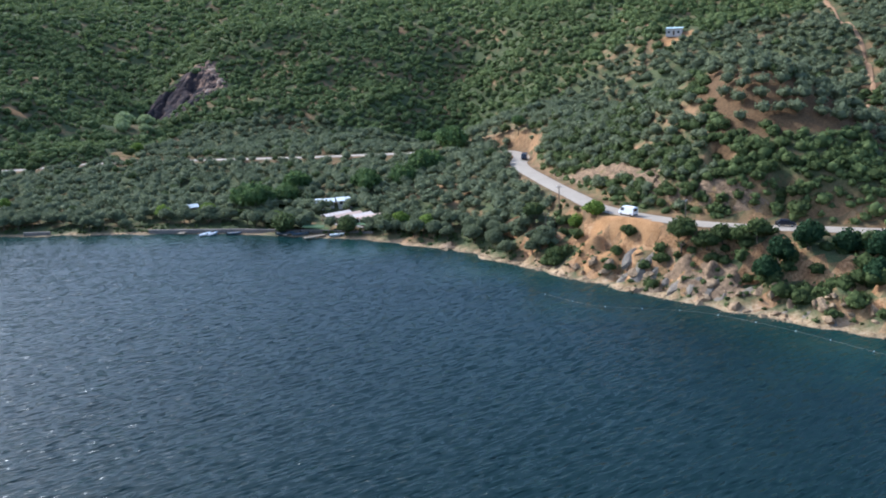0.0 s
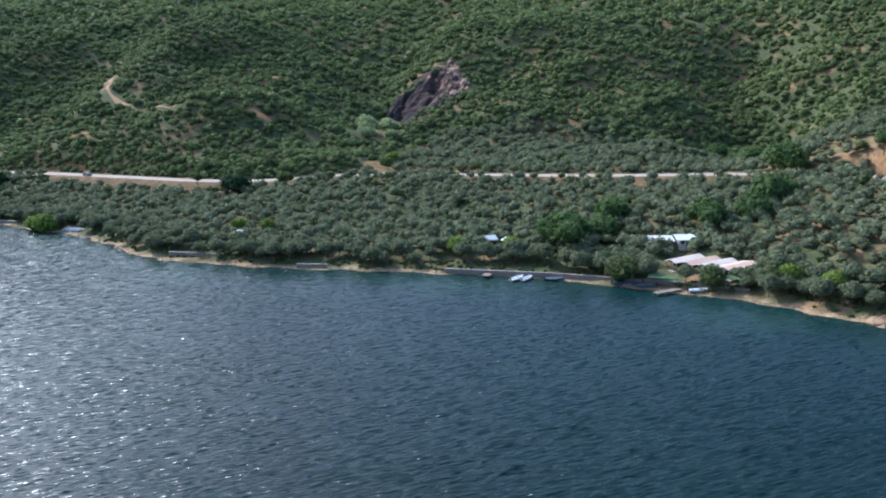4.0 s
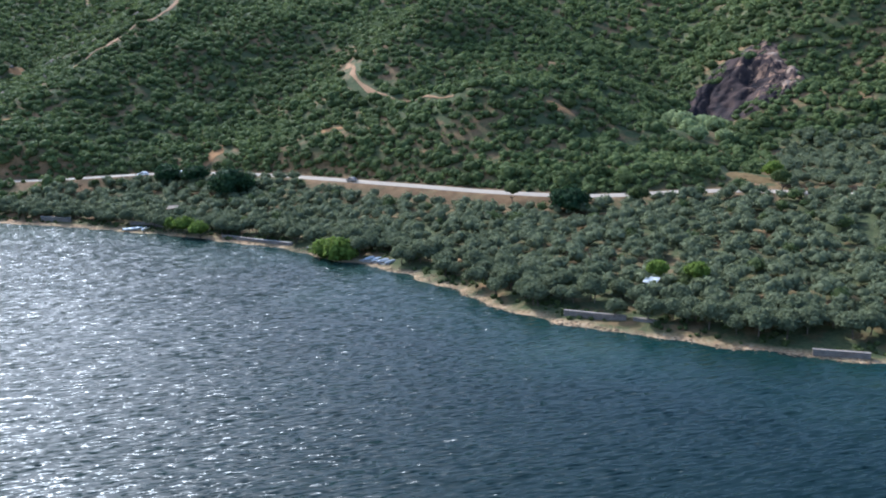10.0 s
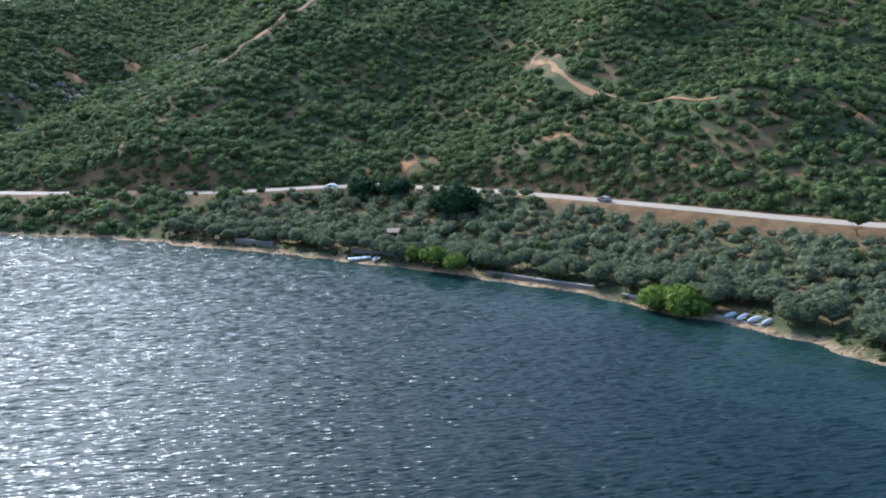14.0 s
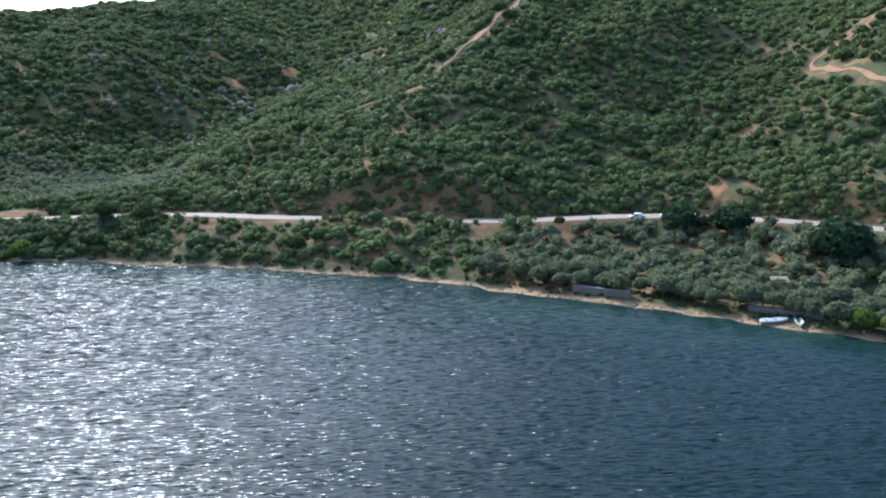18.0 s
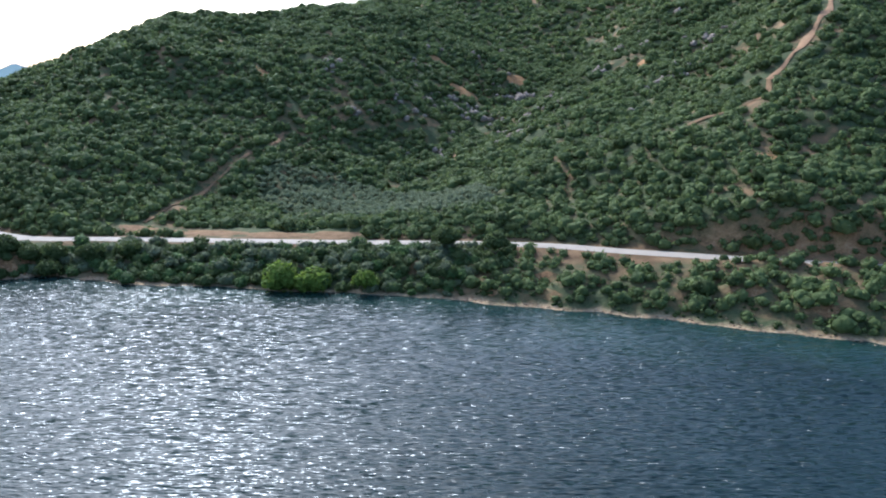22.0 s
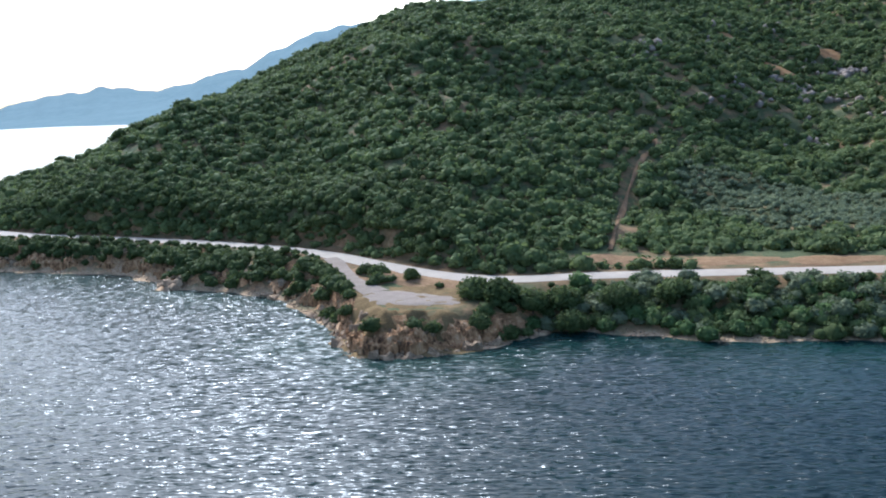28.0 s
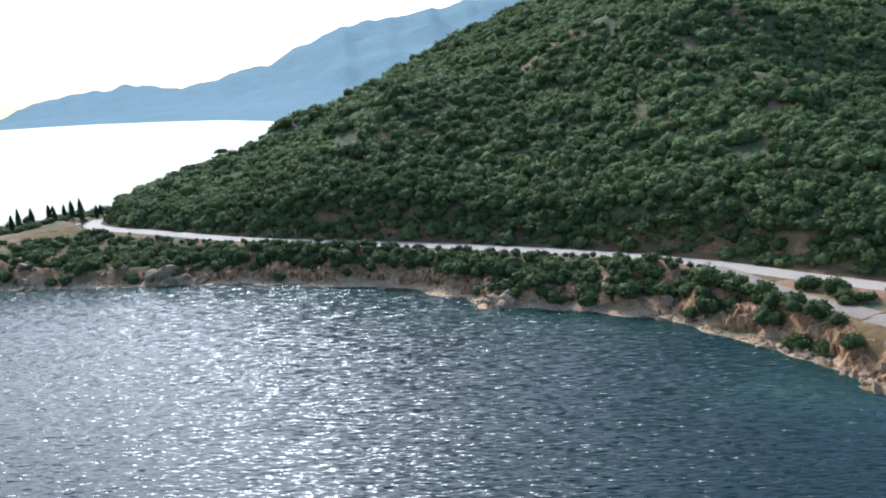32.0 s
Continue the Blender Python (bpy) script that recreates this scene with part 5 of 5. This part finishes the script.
# ---- walls by the water ----
def stone_wall(ax, ay, bx, by, height, label, top=M_CONCRETE):
    t = thing("stone_wall", label, "wall")
    n = Vector((bx - ax, by - ay, 0))
    t.matrix_world = pose(ax, ay, 0.1, 0, 0, math.degrees(math.atan2(n.y, n.x)))
    bm = bmesh.new()
    block(bm, 0, n.length, -0.3, 0.3, -0.6, height, 0.05)
    part("body", bm, M_WALL, t)
    bm = bmesh.new()
    block(bm, -0.06, n.length + 0.06, -0.38, 0.38, height, height + 0.16, 0.03)
    part("coping", bm, top, t, "pale concrete coping" if top == M_CONCRETE else "dark stone coping")
    g = random.Random(int(ax))
    for c in range(int(n.length / 0.95)):
        for row in range(max(1, int(height / 0.45))):
            bm = bmesh.new()
            x0, z0 = c * 0.95 + (row % 2) * 0.3 + 0.1, row * 0.45 + 0.06
            block(bm, x0, min(x0 + 0.84, n.length - 0.05), -0.36 - g.uniform(0, 0.05), -0.28, z0, z0 + 0.38, 0.03)
            part("stone", bm, M_WALL, t)
    return t


stone_wall(-214, 253.6, -202, 254.0, 1.4, "low grey stone sea wall above the beach", M_WALL)
stone_wall(-200.6, 254.0, -196, 253.6, 1.3, "low grey stone sea wall above the beach", M_WALL)
stone_wall(-169.5, 248.6, -161, 249.8, 1.0, "low grey stone sea wall at the water's edge", M_WALL)
stone_wall(-410, 290.6, -397, 291.4, 1.9, "tall pale stone sea wall below the olives")
stone_wall(-373, 294.4, -359, 294.4, 1.6, "grey stone terrace wall behind two boats", M_WALL)
stone_wall(-331, 289.6, -318, 288.0, 1.0, "long dark sea wall at the water's edge", M_WALL)
stone_wall(-318, 288.0, -304, 287.2, 1.0, "long dark sea wall at the water's edge")
stone_wall(-297, 284.6, -291, 282.8, 0.9, "short dark sea wall at the water's edge")
stone_wall(-128, 250.8, -100, 251.4, 1.1, "dark stone quay wall under shady trees", M_WALL)
stone_wall(-77.6, 249.8, -54, 245.6, 1.2, "dark stone wall between beach and restaurant", M_WALL)
stone_wall(-100, 251.4, -78, 249.4, 1.1, "dark stone quay wall under shady trees", M_WALL)


# ---- boats and piers ----
def boat(length, beam, label, dark=False):
    """An open boat with its keel along x."""
    t = thing("boat", label, "boat")
    secs = [(-0.5, 0.80, 0.10), (-0.2, 1.0, 0.0), (0.15, 0.92, 0.02), (0.38, 0.55, 0.10), (0.5, 0.04, 0.34)]
    bm = bmesh.new()
    rows = []
    for u, w, k in secs:
        b, h = beam * w / 2, 0.62 + 0.25 * max(0, u)
        rows.append([bm.verts.new((u * length, y, z)) for y, z in ((-b, h), (-b * 0.85, 0.25 + k), (0, k - 0.12), (b * 0.85, 0.25 + k), (b, h), (b * 0.86, h - 0.02), (0, 0.28 + k), (-b * 0.86, h - 0.02))])
    for p, q in zip(rows[:-1], rows[1:]):
        for n in range(8):
            bm.faces.new((p[n], p[(n + 1) % 8], q[(n + 1) % 8], q[n]))
    bm.faces.new(rows[0])
    bm.faces.new(rows[-1][::-1])
    part("hull", bm, M_BLUE if dark else M_WHITE, t)
    for u in (-0.25, 0.08):
        bm = bmesh.new()
        block(bm, u * length - 0.15, u * length + 0.15, -beam * 0.44, beam * 0.44, 0.46, 0.53, 0.01)
        part("bench", bm, M_WOOD, t)
    bm = bmesh.new()
    block(bm, -0.5 * length - 0.3, -0.5 * length + 0.02, -0.16, 0.16, 0.45, 1.05, 0.06)
    block(bm, -0.5 * length - 0.2, -0.5 * length - 0.06, -0.06, 0.06, -0.2, 0.5)
    part("outboard_motor", bm, M_DARK, t, "dark outboard motor")
    return t


for px, py, ln, turn, dark, label in ((-108.2, 248.4, 5.2, 68, False, "white open boat moored beside the quay"), (-105.8, 248.8, 4.6, 72, False, "white open boat moored beside the quay"), (-82, 247.6, 5.5, 15, True, "small blue boat moored near the pier"),
                                      (-77, 246.6, 5.0, -160, True, "small blue boat moored near the pier"), (-65, 244.8, 4.5, 20, False, "small white boat drawn up on the beach"), (-367, 289.6, 6.0, 42, False, "white open boat drawn up by the wall"),
                                      (-362.5, 290.4, 4.6, -70, False, "white dinghy drawn up by the wall"), (-99, 249.2, 4.6, 10, True, "dark small boat moored at the quay")):
    t = boat(ln, ln * 0.34, label, dark)
    t.matrix_world = pose(px, py, max(ground_z(px, py), -0.05) + 0.05, 0, 0, turn)


def pier(x, y, length, width, turn, label):
    t = thing("pier", label, "pier")
    t.matrix_world = pose(x, y, 0, 0, 0, turn)
    for k in range(int(length / 0.5)):
        bm = bmesh.new()
        block(bm, k * 0.5, k * 0.5 + 0.44, -width / 2, width / 2, 0.62, 0.70, 0.01)
        part("plank", bm, M_WOOD, t)
    for k in range(int(length / 2.2) + 1):
        for e in (-1, 1):
            bm = bmesh.new()
            stick(bm, (0.2 + k * 2.2, e * width * 0.42, -1.5), (0.2 + k * 2.2, e * width * 0.42, 0.64), 0.1, 0.1)
            part("post", bm, M_WOOD, t)
    for e in (-1, 1):
        bm = bmesh.new()
        block(bm, 0, length, e * width * 0.42 - 0.06, e * width * 0.42 + 0.06, 0.48, 0.62)
        part("beam", bm, M_WOOD, t)
    return t


pier(-69, 245.5, 7, 1.6, -140, "short weathered wooden pier by the beach")
pier(-80, 250, 5, 1.4, -110, "short weathered wooden pier by the quay")
pier(-116, 252, 4, 2.0, -95, "short stone-coloured landing by the quay")


# ---- the seaside restaurant ----
def slab_roof(bm, x0, x1, y0, y1, zl, zr, thick=0.12, waves=9):
    """A corrugated sheet that falls from the back to the front."""
    n = waves * 2
    top, low = [], []
    for k in range(n + 1):
        x = x0 + (x1 - x0) * k / n
        lift = 0.05 * (k % 2)
        top.append((bm.verts.new((x, y0, zl + lift)), bm.verts.new((x, y1, zr + lift))))
        low.append((bm.verts.new((x, y0, zl - thick)), bm.verts.new((x, y1, zr - thick))))
    for a, b, c, d in zip(top[:-1], top[1:], low[:-1], low[1:]):
        bm.faces.new((a[0], b[0], b[1], a[1]))
        bm.faces.new((c[0], c[1], d[1], d[0]))
        bm.faces.new((a[0], c[0], d[0], b[0]))
        bm.faces.new((a[1], b[1], d[1], c[1]))
    bm.faces.new((top[0][0], top[0][1], low[0][1], low[0][0]))
    bm.faces.new((top[-1][0], low[-1][0], low[-1][1], top[-1][1]))


def gable_roof(bm, x0, x1, y0, y1, eave, ridge, thick=0.1):
    """A ribbed sheet roof with its ridge along y."""
    n = 14
    for xa, xb, za, zb in ((x0, (x0 + x1) / 2, eave, ridge), ((x0 + x1) / 2, x1, ridge, eave)):
        rows = []
        for k in range(n + 1):
            y = y0 + (y1 - y0) * k / n
            up = 0.05 * (k % 2)
            rows.append([bm.verts.new(p) for p in ((xa, y, za + up), (xb, y, zb + up), (xb, y, zb - thick), (xa, y, za - thick))])
        for p, q in zip(rows[:-1], rows[1:]):
            for k in range(4):
                bm.faces.new((p[k], p[(k + 1) % 4], q[(k + 1) % 4], q[k]))
        bm.faces.new(rows[0])
        bm.faces.new(rows[-1][::-1])


def restaurant():
    t = thing("restaurant", "low seaside restaurant with pale pink gabled sheet roofs", "restaurant")
    t.matrix_world = pose(-73.6, 258.4, ground_z(-70, 256), 0, 0, -42)
    for k, (width, roof) in enumerate(((3.7, M_PALEROOF), (3.7, M_PINK), (3.7, M_PALEROOF), (5.8, M_PINK))):
        x0, y0 = 3.8 * k, 1.5 * k
        x1, y1, mid = x0 + width, y0 + 10.0, x0 + width / 2
        bm = bmesh.new()
        gable_roof(bm, x0, x1, y0, y1, 2.15, 2.75)
        part("roof", bm, roof, t)
        bm = bmesh.new()
        v = [bm.verts.new((x, y, z)) for y in (y0 + 0.4, y0 + 0.52) for x, z in ((x0 + 0.1, 2.02), (x1 - 0.1, 2.02), (mid, 2.6))]
        for q in ((0, 1, 2), (5, 4, 3), (0, 3, 4, 1), (1, 4, 5, 2), (2, 5, 3, 0)):
            bm.faces.new([v[i] for i in q])
        part("gable", bm, M_PLASTER if k % 2 else M_DARKWOOD, t)
        for name, q, paint in (("rear_wall", (x0 + 0.1, x1 - 0.1, y1 - 0.5, y1 - 0.3, -0.6, 2.1), M_PLASTER), ("floor", (x0 - 0.04, x0 + width - 0.02, y0 - 0.6, y1 - 0.5, -1.2, 0.1), M_CONCRETE), ("railing_panel", (x0 + 0.25, x1 - 0.25, y0 + 0.42, y0 + 0.5, 0.1, 0.95), M_DARKWOOD)):
            bm = bmesh.new()
            block(bm, *q)
            part(name, bm, paint, t)
        bm = bmesh.new()
        block(bm, x0 + 0.25, x1 - 0.25, y0 + 2.6, y0 + 2.72, 0.1, 2.1)
        part("glazed_front", bm, M_GLASS, t, "dark glazed dining room front")
        for e in (x0 + 0.2, mid, x1 - 0.2):
            bm = bmesh.new()
            block(bm, e - 0.08, e + 0.08, y0 + 0.5, y0 + 0.66, -0.6, 2.1)
            part("post", bm, M_WHITE if k > 1 else M_WOOD, t)
    for x, y0 in ((0.02, 2.6), (17.1, 7.1)):
        bm = bmesh.new()
        block(bm, x - 0.1, x + 0.1, y0, y0 + 7.2, -0.6, 2.1)
        part("side_wall", bm, M_PLASTER, t)
    return t


restaurant()
drape("lawn", -74.5, 252.8, 6.5, 1.9, -0.35, M_LAWN, 0.12, 0.05, "mown green lawn before the restaurant", 3.0, "lawn")


def hut(x, y, w, dp, h, turn, roof, label, name="hut"):
    t = thing(name, label, "building")
    t.matrix_world = pose(x, y, ground_z(x, y), 0, 0, turn)
    for nm, a in (("front_wall", (-w / 2, w / 2, -dp / 2, -dp / 2 + 0.2, -0.8, h)), ("rear_wall", (-w / 2, w / 2, dp / 2 - 0.2, dp / 2, -0.8, h + 0.5)), ("side_wall", (-w / 2, -w / 2 + 0.2, -dp / 2 + 0.2, dp / 2 - 0.2, -0.8, h)),
                  ("side_wall", (w / 2 - 0.2, w / 2, -dp / 2 + 0.2, dp / 2 - 0.2, -0.8, h))):
        bm = bmesh.new()
        block(bm, *a)
        part(nm, bm, M_PLASTER, t)
    bm = bmesh.new()
    slab_roof(bm, -w / 2 - 0.4, w / 2 + 0.4, -dp / 2 - 0.4, dp / 2 + 0.4, h + 0.16, h + 0.72)
    part("roof", bm, roof, t)
    bm = bmesh.new()
    block(bm, -0.45, 0.45, -dp / 2 - 0.05, -dp / 2 + 0.02, 0.0, 2.0)
    part("door", bm, M_DARKWOOD, t)
    for e in (-1, 1):
        bm = bmesh.new()
        block(bm, e * w * 0.3 - 0.5, e * w * 0.3 + 0.5, -dp / 2 - 0.04, -dp / 2 + 0.02, 0.9, 1.9)
        part("window", bm, M_GLASS, t)
    return t


hut(-76.5, 272.5, 7.5, 4.0, 2.0, 14, M_WHITEROOF, "white-roofed service building among olive trees")
hut(-69.5, 274.5, 4.6, 3.8, 1.9, 20, M_WHITEROOF, "small white-roofed shed among olive trees", "shed")
hut(-201.5, 271, 2.0, 1.8, 2.0, -8, M_WHITEROOF, "tiny white-roofed shed among olive trees", "shed")
hut(-371, 311, 2.8, 2.2, 2.0, 25, M_WOOD, "small shed with a pale wooden roof among olive trees", "shed")
hut(59, 440, 7.5, 5.5, 3.0, -15, M_GREENROOF, "lone hillside house with a pale green roof", "house")
hut(-121, 270, 3.0, 2.8, 2.2, 30, M_BLUEROOF, "hut with a blue-grey roof near the quay")
hut(150, 452, 9, 6, 3.0, 5, M_PALEROOF, "pale farm shed at the top of the hill track", "shed")


def parasol(x, y, width, material, label):
    """A square canopy on a pole."""
    t = thing("parasol", label, "parasol")
    t.matrix_world = pose(x, y, ground_z(x, y), 0, 0, (x * 37) % 90)
    bm = bmesh.new()
    bmesh.ops.create_cone(bm, cap_ends=False, segments=4, radius1=width * 0.7, radius2=0.05, depth=0.9, matrix=Matrix.Translation((0, 0, 2.9)))
    bmesh.ops.solidify(bm, geom=bm.faces[:], thickness=0.04)
    part("canopy", bm, material, t)
    bm = bmesh.new()
    stick(bm, (0, 0, -0.3), (0, 0, 3.3), 0.05, 0.04)
    part("pole", bm, M_WOOD, t)
    bm = bmesh.new()
    block(bm, -0.35, 0.35, -0.35, 0.35, -0.2, 0.12, 0.03)
    part("base", bm, M_CONCRETE, t)
    return t


for px, py, w in ((-372, 298.5, 2.4), (-116, 269.5, 3.0), (-111.5, 263.5, 3.2), (-113.5, 266, 2.4), (-50, 247, 2.2)):
    parasol(px, py, w, M_WHITE, "white canvas parasol standing by the shore")


def awning(x, y, w, dp, turn):
    t = thing("awning", "dark green flat canopy on posts before the restaurant", "canopy")
    t.matrix_world = pose(x, y, ground_z(x, y), 0, 0, turn)
    bm = bmesh.new()
    slab_roof(bm, -w / 2, w / 2, -dp / 2, dp / 2, 2.35, 2.6, 0.08, 6)
    part("canopy", bm, M_AWNING, t)
    for a in (-1, 1):
        for b in (-1, 1):
            bm = bmesh.new()
            stick(bm, (a * w * 0.47, b * dp * 0.45, -0.4), (a * w * 0.47, b * dp * 0.45, 2.4), 0.06, 0.06)
            part("post", bm, M_WOOD, t)


awning(-73, 247.8, 7, 2.6, -4)
awning(-57.5, 246.8, 5, 2.4, -4)


def covered_boat(x, y, turn, q):
    """A small boat drawn up bow first and lashed under a pale cover."""
    t = thing("covered_boat", "small boat under a white cover on a slab", "boat", "covered boats on the slab")
    t.matrix_world = pose(x, y, 0.55, 0, 0, turn) @ Matrix.Diagonal((q, q, q, 1))
    bm = bmesh.new()
    bmesh.ops.create_uvsphere(bm, u_segments=12, v_segments=8, radius=1.0)
    for v in bm.verts:
        far = (v.co.x + 1) * 0.5
        v.co = Vector((v.co.x * 1.75, v.co.y * (0.42 + 0.3 * far) * (1 - 0.2 * v.co.z), max(v.co.z, -0.25) * (0.42 + 0.22 * far) + 0.3 + 0.05 * noise.noise(v.co * 3)))
    part("cover", bm, M_TARP, t, smooth=True)
    bm = bmesh.new()
    block(bm, -1.5, 1.5, -0.3, 0.3, -0.15, 0.12, 0.03)
    part("keel_board", bm, M_WOOD, t)


for k in range(4):
    covered_boat(-274.3 + 2.3 * k, 279.6 - 0.5 * k, (62, 70, 58, 66)[k], (1.0, 1.1, 1.12, 1.05)[k])
bm = bmesh.new()
block(bm, -6.2, 6.2, -1.6, 1.6, -0.8, 0.5, 0.08)
slab = tagged(new("concrete_slab", bpy.data.meshes.new("concrete_slab")), "pale concrete slab at the water's edge", "slab")
bm.to_mesh(slab.data)
bm.free()
slab.data.materials.append(M_CONCRETE)
slab.matrix_world = pose(-270.6, 279.0, 0, 0, 0, -12)


# ---- vehicles ----
def vehicle(name, length, width, height, nose, paint, label):
    """A van or car, its nose along +x. nose: bonnet's share of the length."""
    t = thing(name, label, "van" if "van" in name or "bus" in name else "car")
    a, b = -length / 2, length / 2
    bon = b - nose * length
    deck = height * (0.55 if nose > 0.15 else 0.5)
    side = [(a, 0.35), (a, height * 0.9), (a + 0.25, height), (bon - 0.55, height), (bon + 0.35, deck + 0.12), (b - 0.12, deck - 0.06), (b, deck - 0.35), (b, 0.35)]
    if nose > 0.22:
        side[1:3] = [(a, deck), (a + 0.5, deck + 0.08), (a + 1.0, height * 0.97)]
    bm = bmesh.new()
    rows = []
    for y, q in ((-width / 2, 0.0), (-width / 2 * 0.86, 1.0), (width / 2 * 0.86, 1.0), (width / 2, 0.0)):
        rows.append([bm.verts.new((x, y, z if q or z < deck + 0.1 else z - 0.07)) for x, z in side])
    n = len(side)
    for p, q in zip(rows[:-1], rows[1:]):
        for k in range(n):
            bm.faces.new((p[k], p[(k + 1) % n], q[(k + 1) % n], q[k]))
    bm.faces.new(rows[0][::-1])
    bm.faces.new(rows[-1])
    part("body", bm, paint, t)
    for e in (-1, 1):
        bm = bmesh.new()
        y = e * width / 2
        block(bm, bon - 1.25, bon - 0.25, min(y, y + e * 0.015), max(y, y + e * 0.015), deck + 0.1, height - 0.22)
        part("side_window", bm, M_GLASS, t)
        bm = bmesh.new()
        block(bm, b - 0.06, b + 0.02, e * width * 0.36 - 0.16, e * width * 0.36 + 0.16, deck - 0.42, deck - 0.24)
        part("headlight", bm, M_LAMP, t)
        bm = bmesh.new()
        block(bm, a - 0.02, a + 0.04, e * width * 0.4 - 0.08, e * width * 0.4 + 0.08, 0.75, 1.05)
        part("tail_light", bm, M_RED, t)
    bm = bmesh.new()
    v = [bm.verts.new(p) for p in ((bon + 0.30, -width * 0.40, deck + 0.20), (bon + 0.30, width * 0.40, deck + 0.20), (bon - 0.44, width * 0.38, height - 0.07), (bon - 0.44, -width * 0.38, height - 0.07))]
    bm.faces.new(v)
    bmesh.ops.translate(bm, verts=bm.verts, vec=(0.05, 0, 0.03))
    bmesh.ops.solidify(bm, geom=bm.faces[:], thickness=0.03)
    part("windscreen", bm, M_GLASS, t)
    bm = bmesh.new()
    block(bm, a - 0.015, a + 0.01, -width * 0.36, width * 0.36, deck + 0.12, height - 0.22)
    part("rear_window", bm, M_GLASS, t)
    for x in (a, b):
        bm = bmesh.new()
        block(bm, x - 0.06, x + 0.06, -width * 0.47, width * 0.47, 0.3, 0.52, 0.02)
        part("bumper", bm, M_DARK, t)
    for x in (a + 0.8, b - 0.8):
        for e in (-1, 1):
            bm = bmesh.new()
            stick(bm, (x, e * (width / 2 - 0.2), 0.33), (x, e * (width / 2 + 0.01), 0.33), 0.33, 0.33, 14)
            w = part("wheel", bm, M_DARK, t)
            bm = bmesh.new()
            stick(bm, (x, e * (width / 2), 0.33), (x, e * (width / 2 + 0.03), 0.33), 0.2, 0.18, 10)
            part("rim", bm, M_STEEL, w)
    return t


def on_road(t, x, lane, back=False):
    k = int(np.argmin(np.abs(ROAD_L[:, 0] - x) + (abs(ROAD_L[:, 1] - lane[1]) if len(lane) > 1 else 0)))
    e = ROAD_L[min(k + 1, len(ROAD_L) - 1)] - ROAD_L[k - 1]
    a = math.atan2(e[1], e[0])
    p = ROAD_L[k] + np.array([-math.sin(a), math.cos(a), 0]) * lane[0]
    t.matrix_world = pose(p[0], p[1], p[2] + 0.1, 0, 0, math.degrees(a) + (180 if back else 0))
    return t


on_road(vehicle("van", 4.7, 1.9, 2.2, 0.12, M_WHITEPAINT, "white delivery van driving on the coast road"), 21, (1.6, 212))
on_road(vehicle("car", 4.4, 1.75, 1.5, 0.25, M_DARKPAINT, "dark blue car driving on the coast road"), 52, (-1.6, 196), True)
on_road(vehicle("minibus", 5.0, 1.95, 2.2, 0.12, M_DARKPAINT, "dark minibus driving round the road bend"), -10, (-1.6, 312), True)
on_road(vehicle("car", 4.1, 1.7, 1.45, 0.25, M_CONCRETE, "beige car driving past the olive groves"), -326, (1.6, 350))
on_road(vehicle("car", 4.3, 1.75, 1.5, 0.25, M_WHITEPAINT, "white car parked on the verge under pines"), -417, (4.7, 345))
on_road(vehicle("van", 4.9, 1.9, 2.1, 0.13, M_WHITEPAINT, "white van parked on the verge under pines"), -409, (4.7, 349))
on_road(vehicle("car", 4.3, 1.75, 1.5, 0.25, M_WHITEPAINT, "white car parked on the verge under pines"), -400.5, (4.7, 352), True)
on_road(vehicle("car", 4.3, 1.75, 1.5, 0.25, M_DARKPAINT, "black car parked beside the headland bend"), -944, (5.0, 171))


# ---- poles and the float line ----
def pole(x, y, height, turn):
    t = thing("utility_pole", "brown wooden utility pole beside the road", "pole", "utility poles")
    t.matrix_world = pose(x, y, ground_z(x, y), 0, 0, turn)
    bm = bmesh.new()
    stick(bm, (0, 0, -0.6), (0, 0, height), 0.17, 0.11, 9)
    part("mast", bm, M_BARK, t)
    bm = bmesh.new()
    block(bm, -0.9, 0.9, -0.06, 0.06, height - 0.6, height - 0.46)
    arm = part("crossarm", bm, M_BARK, t)
    for e in (-0.75, 0, 0.75):
        bm = bmesh.new()
        stick(bm, (e, 0, height - 0.46), (e, 0, height - 0.24), 0.05, 0.03, 6)
        part("insulator", bm, M_WHITE, arm)


for px, py, q in ((1.5, 228, 20), (30, 196.5, 70), (75, 184.5, 80), (-22, 320, 10), (-2, 215, 0)):
    pole(px, py, 8.0, q)
float_line = spline([(-2, 186), (8, 178), (20, 175.5), (31, 173), (45, 163), (58, 150), (80, 128)], 1.5)
bm = bmesh.new()
for a, b in zip(float_line[:-1], float_line[1:]):
    stick(bm, (a[0], a[1], 0.06), (b[0], b[1], 0.06), 0.02, 0.02, 5)
fl = thing("float_line", "pale floating rope line off the beach", "rope")
part("rope", bm, M_WALL, fl)
for a in float_line[::5]:
    bm = bmesh.new()
    bmesh.ops.create_icosphere(bm, subdivisions=1, radius=0.12, matrix=Matrix.Translation((a[0], a[1], 0.08)))
    part("float", bm, M_WHITE, fl)
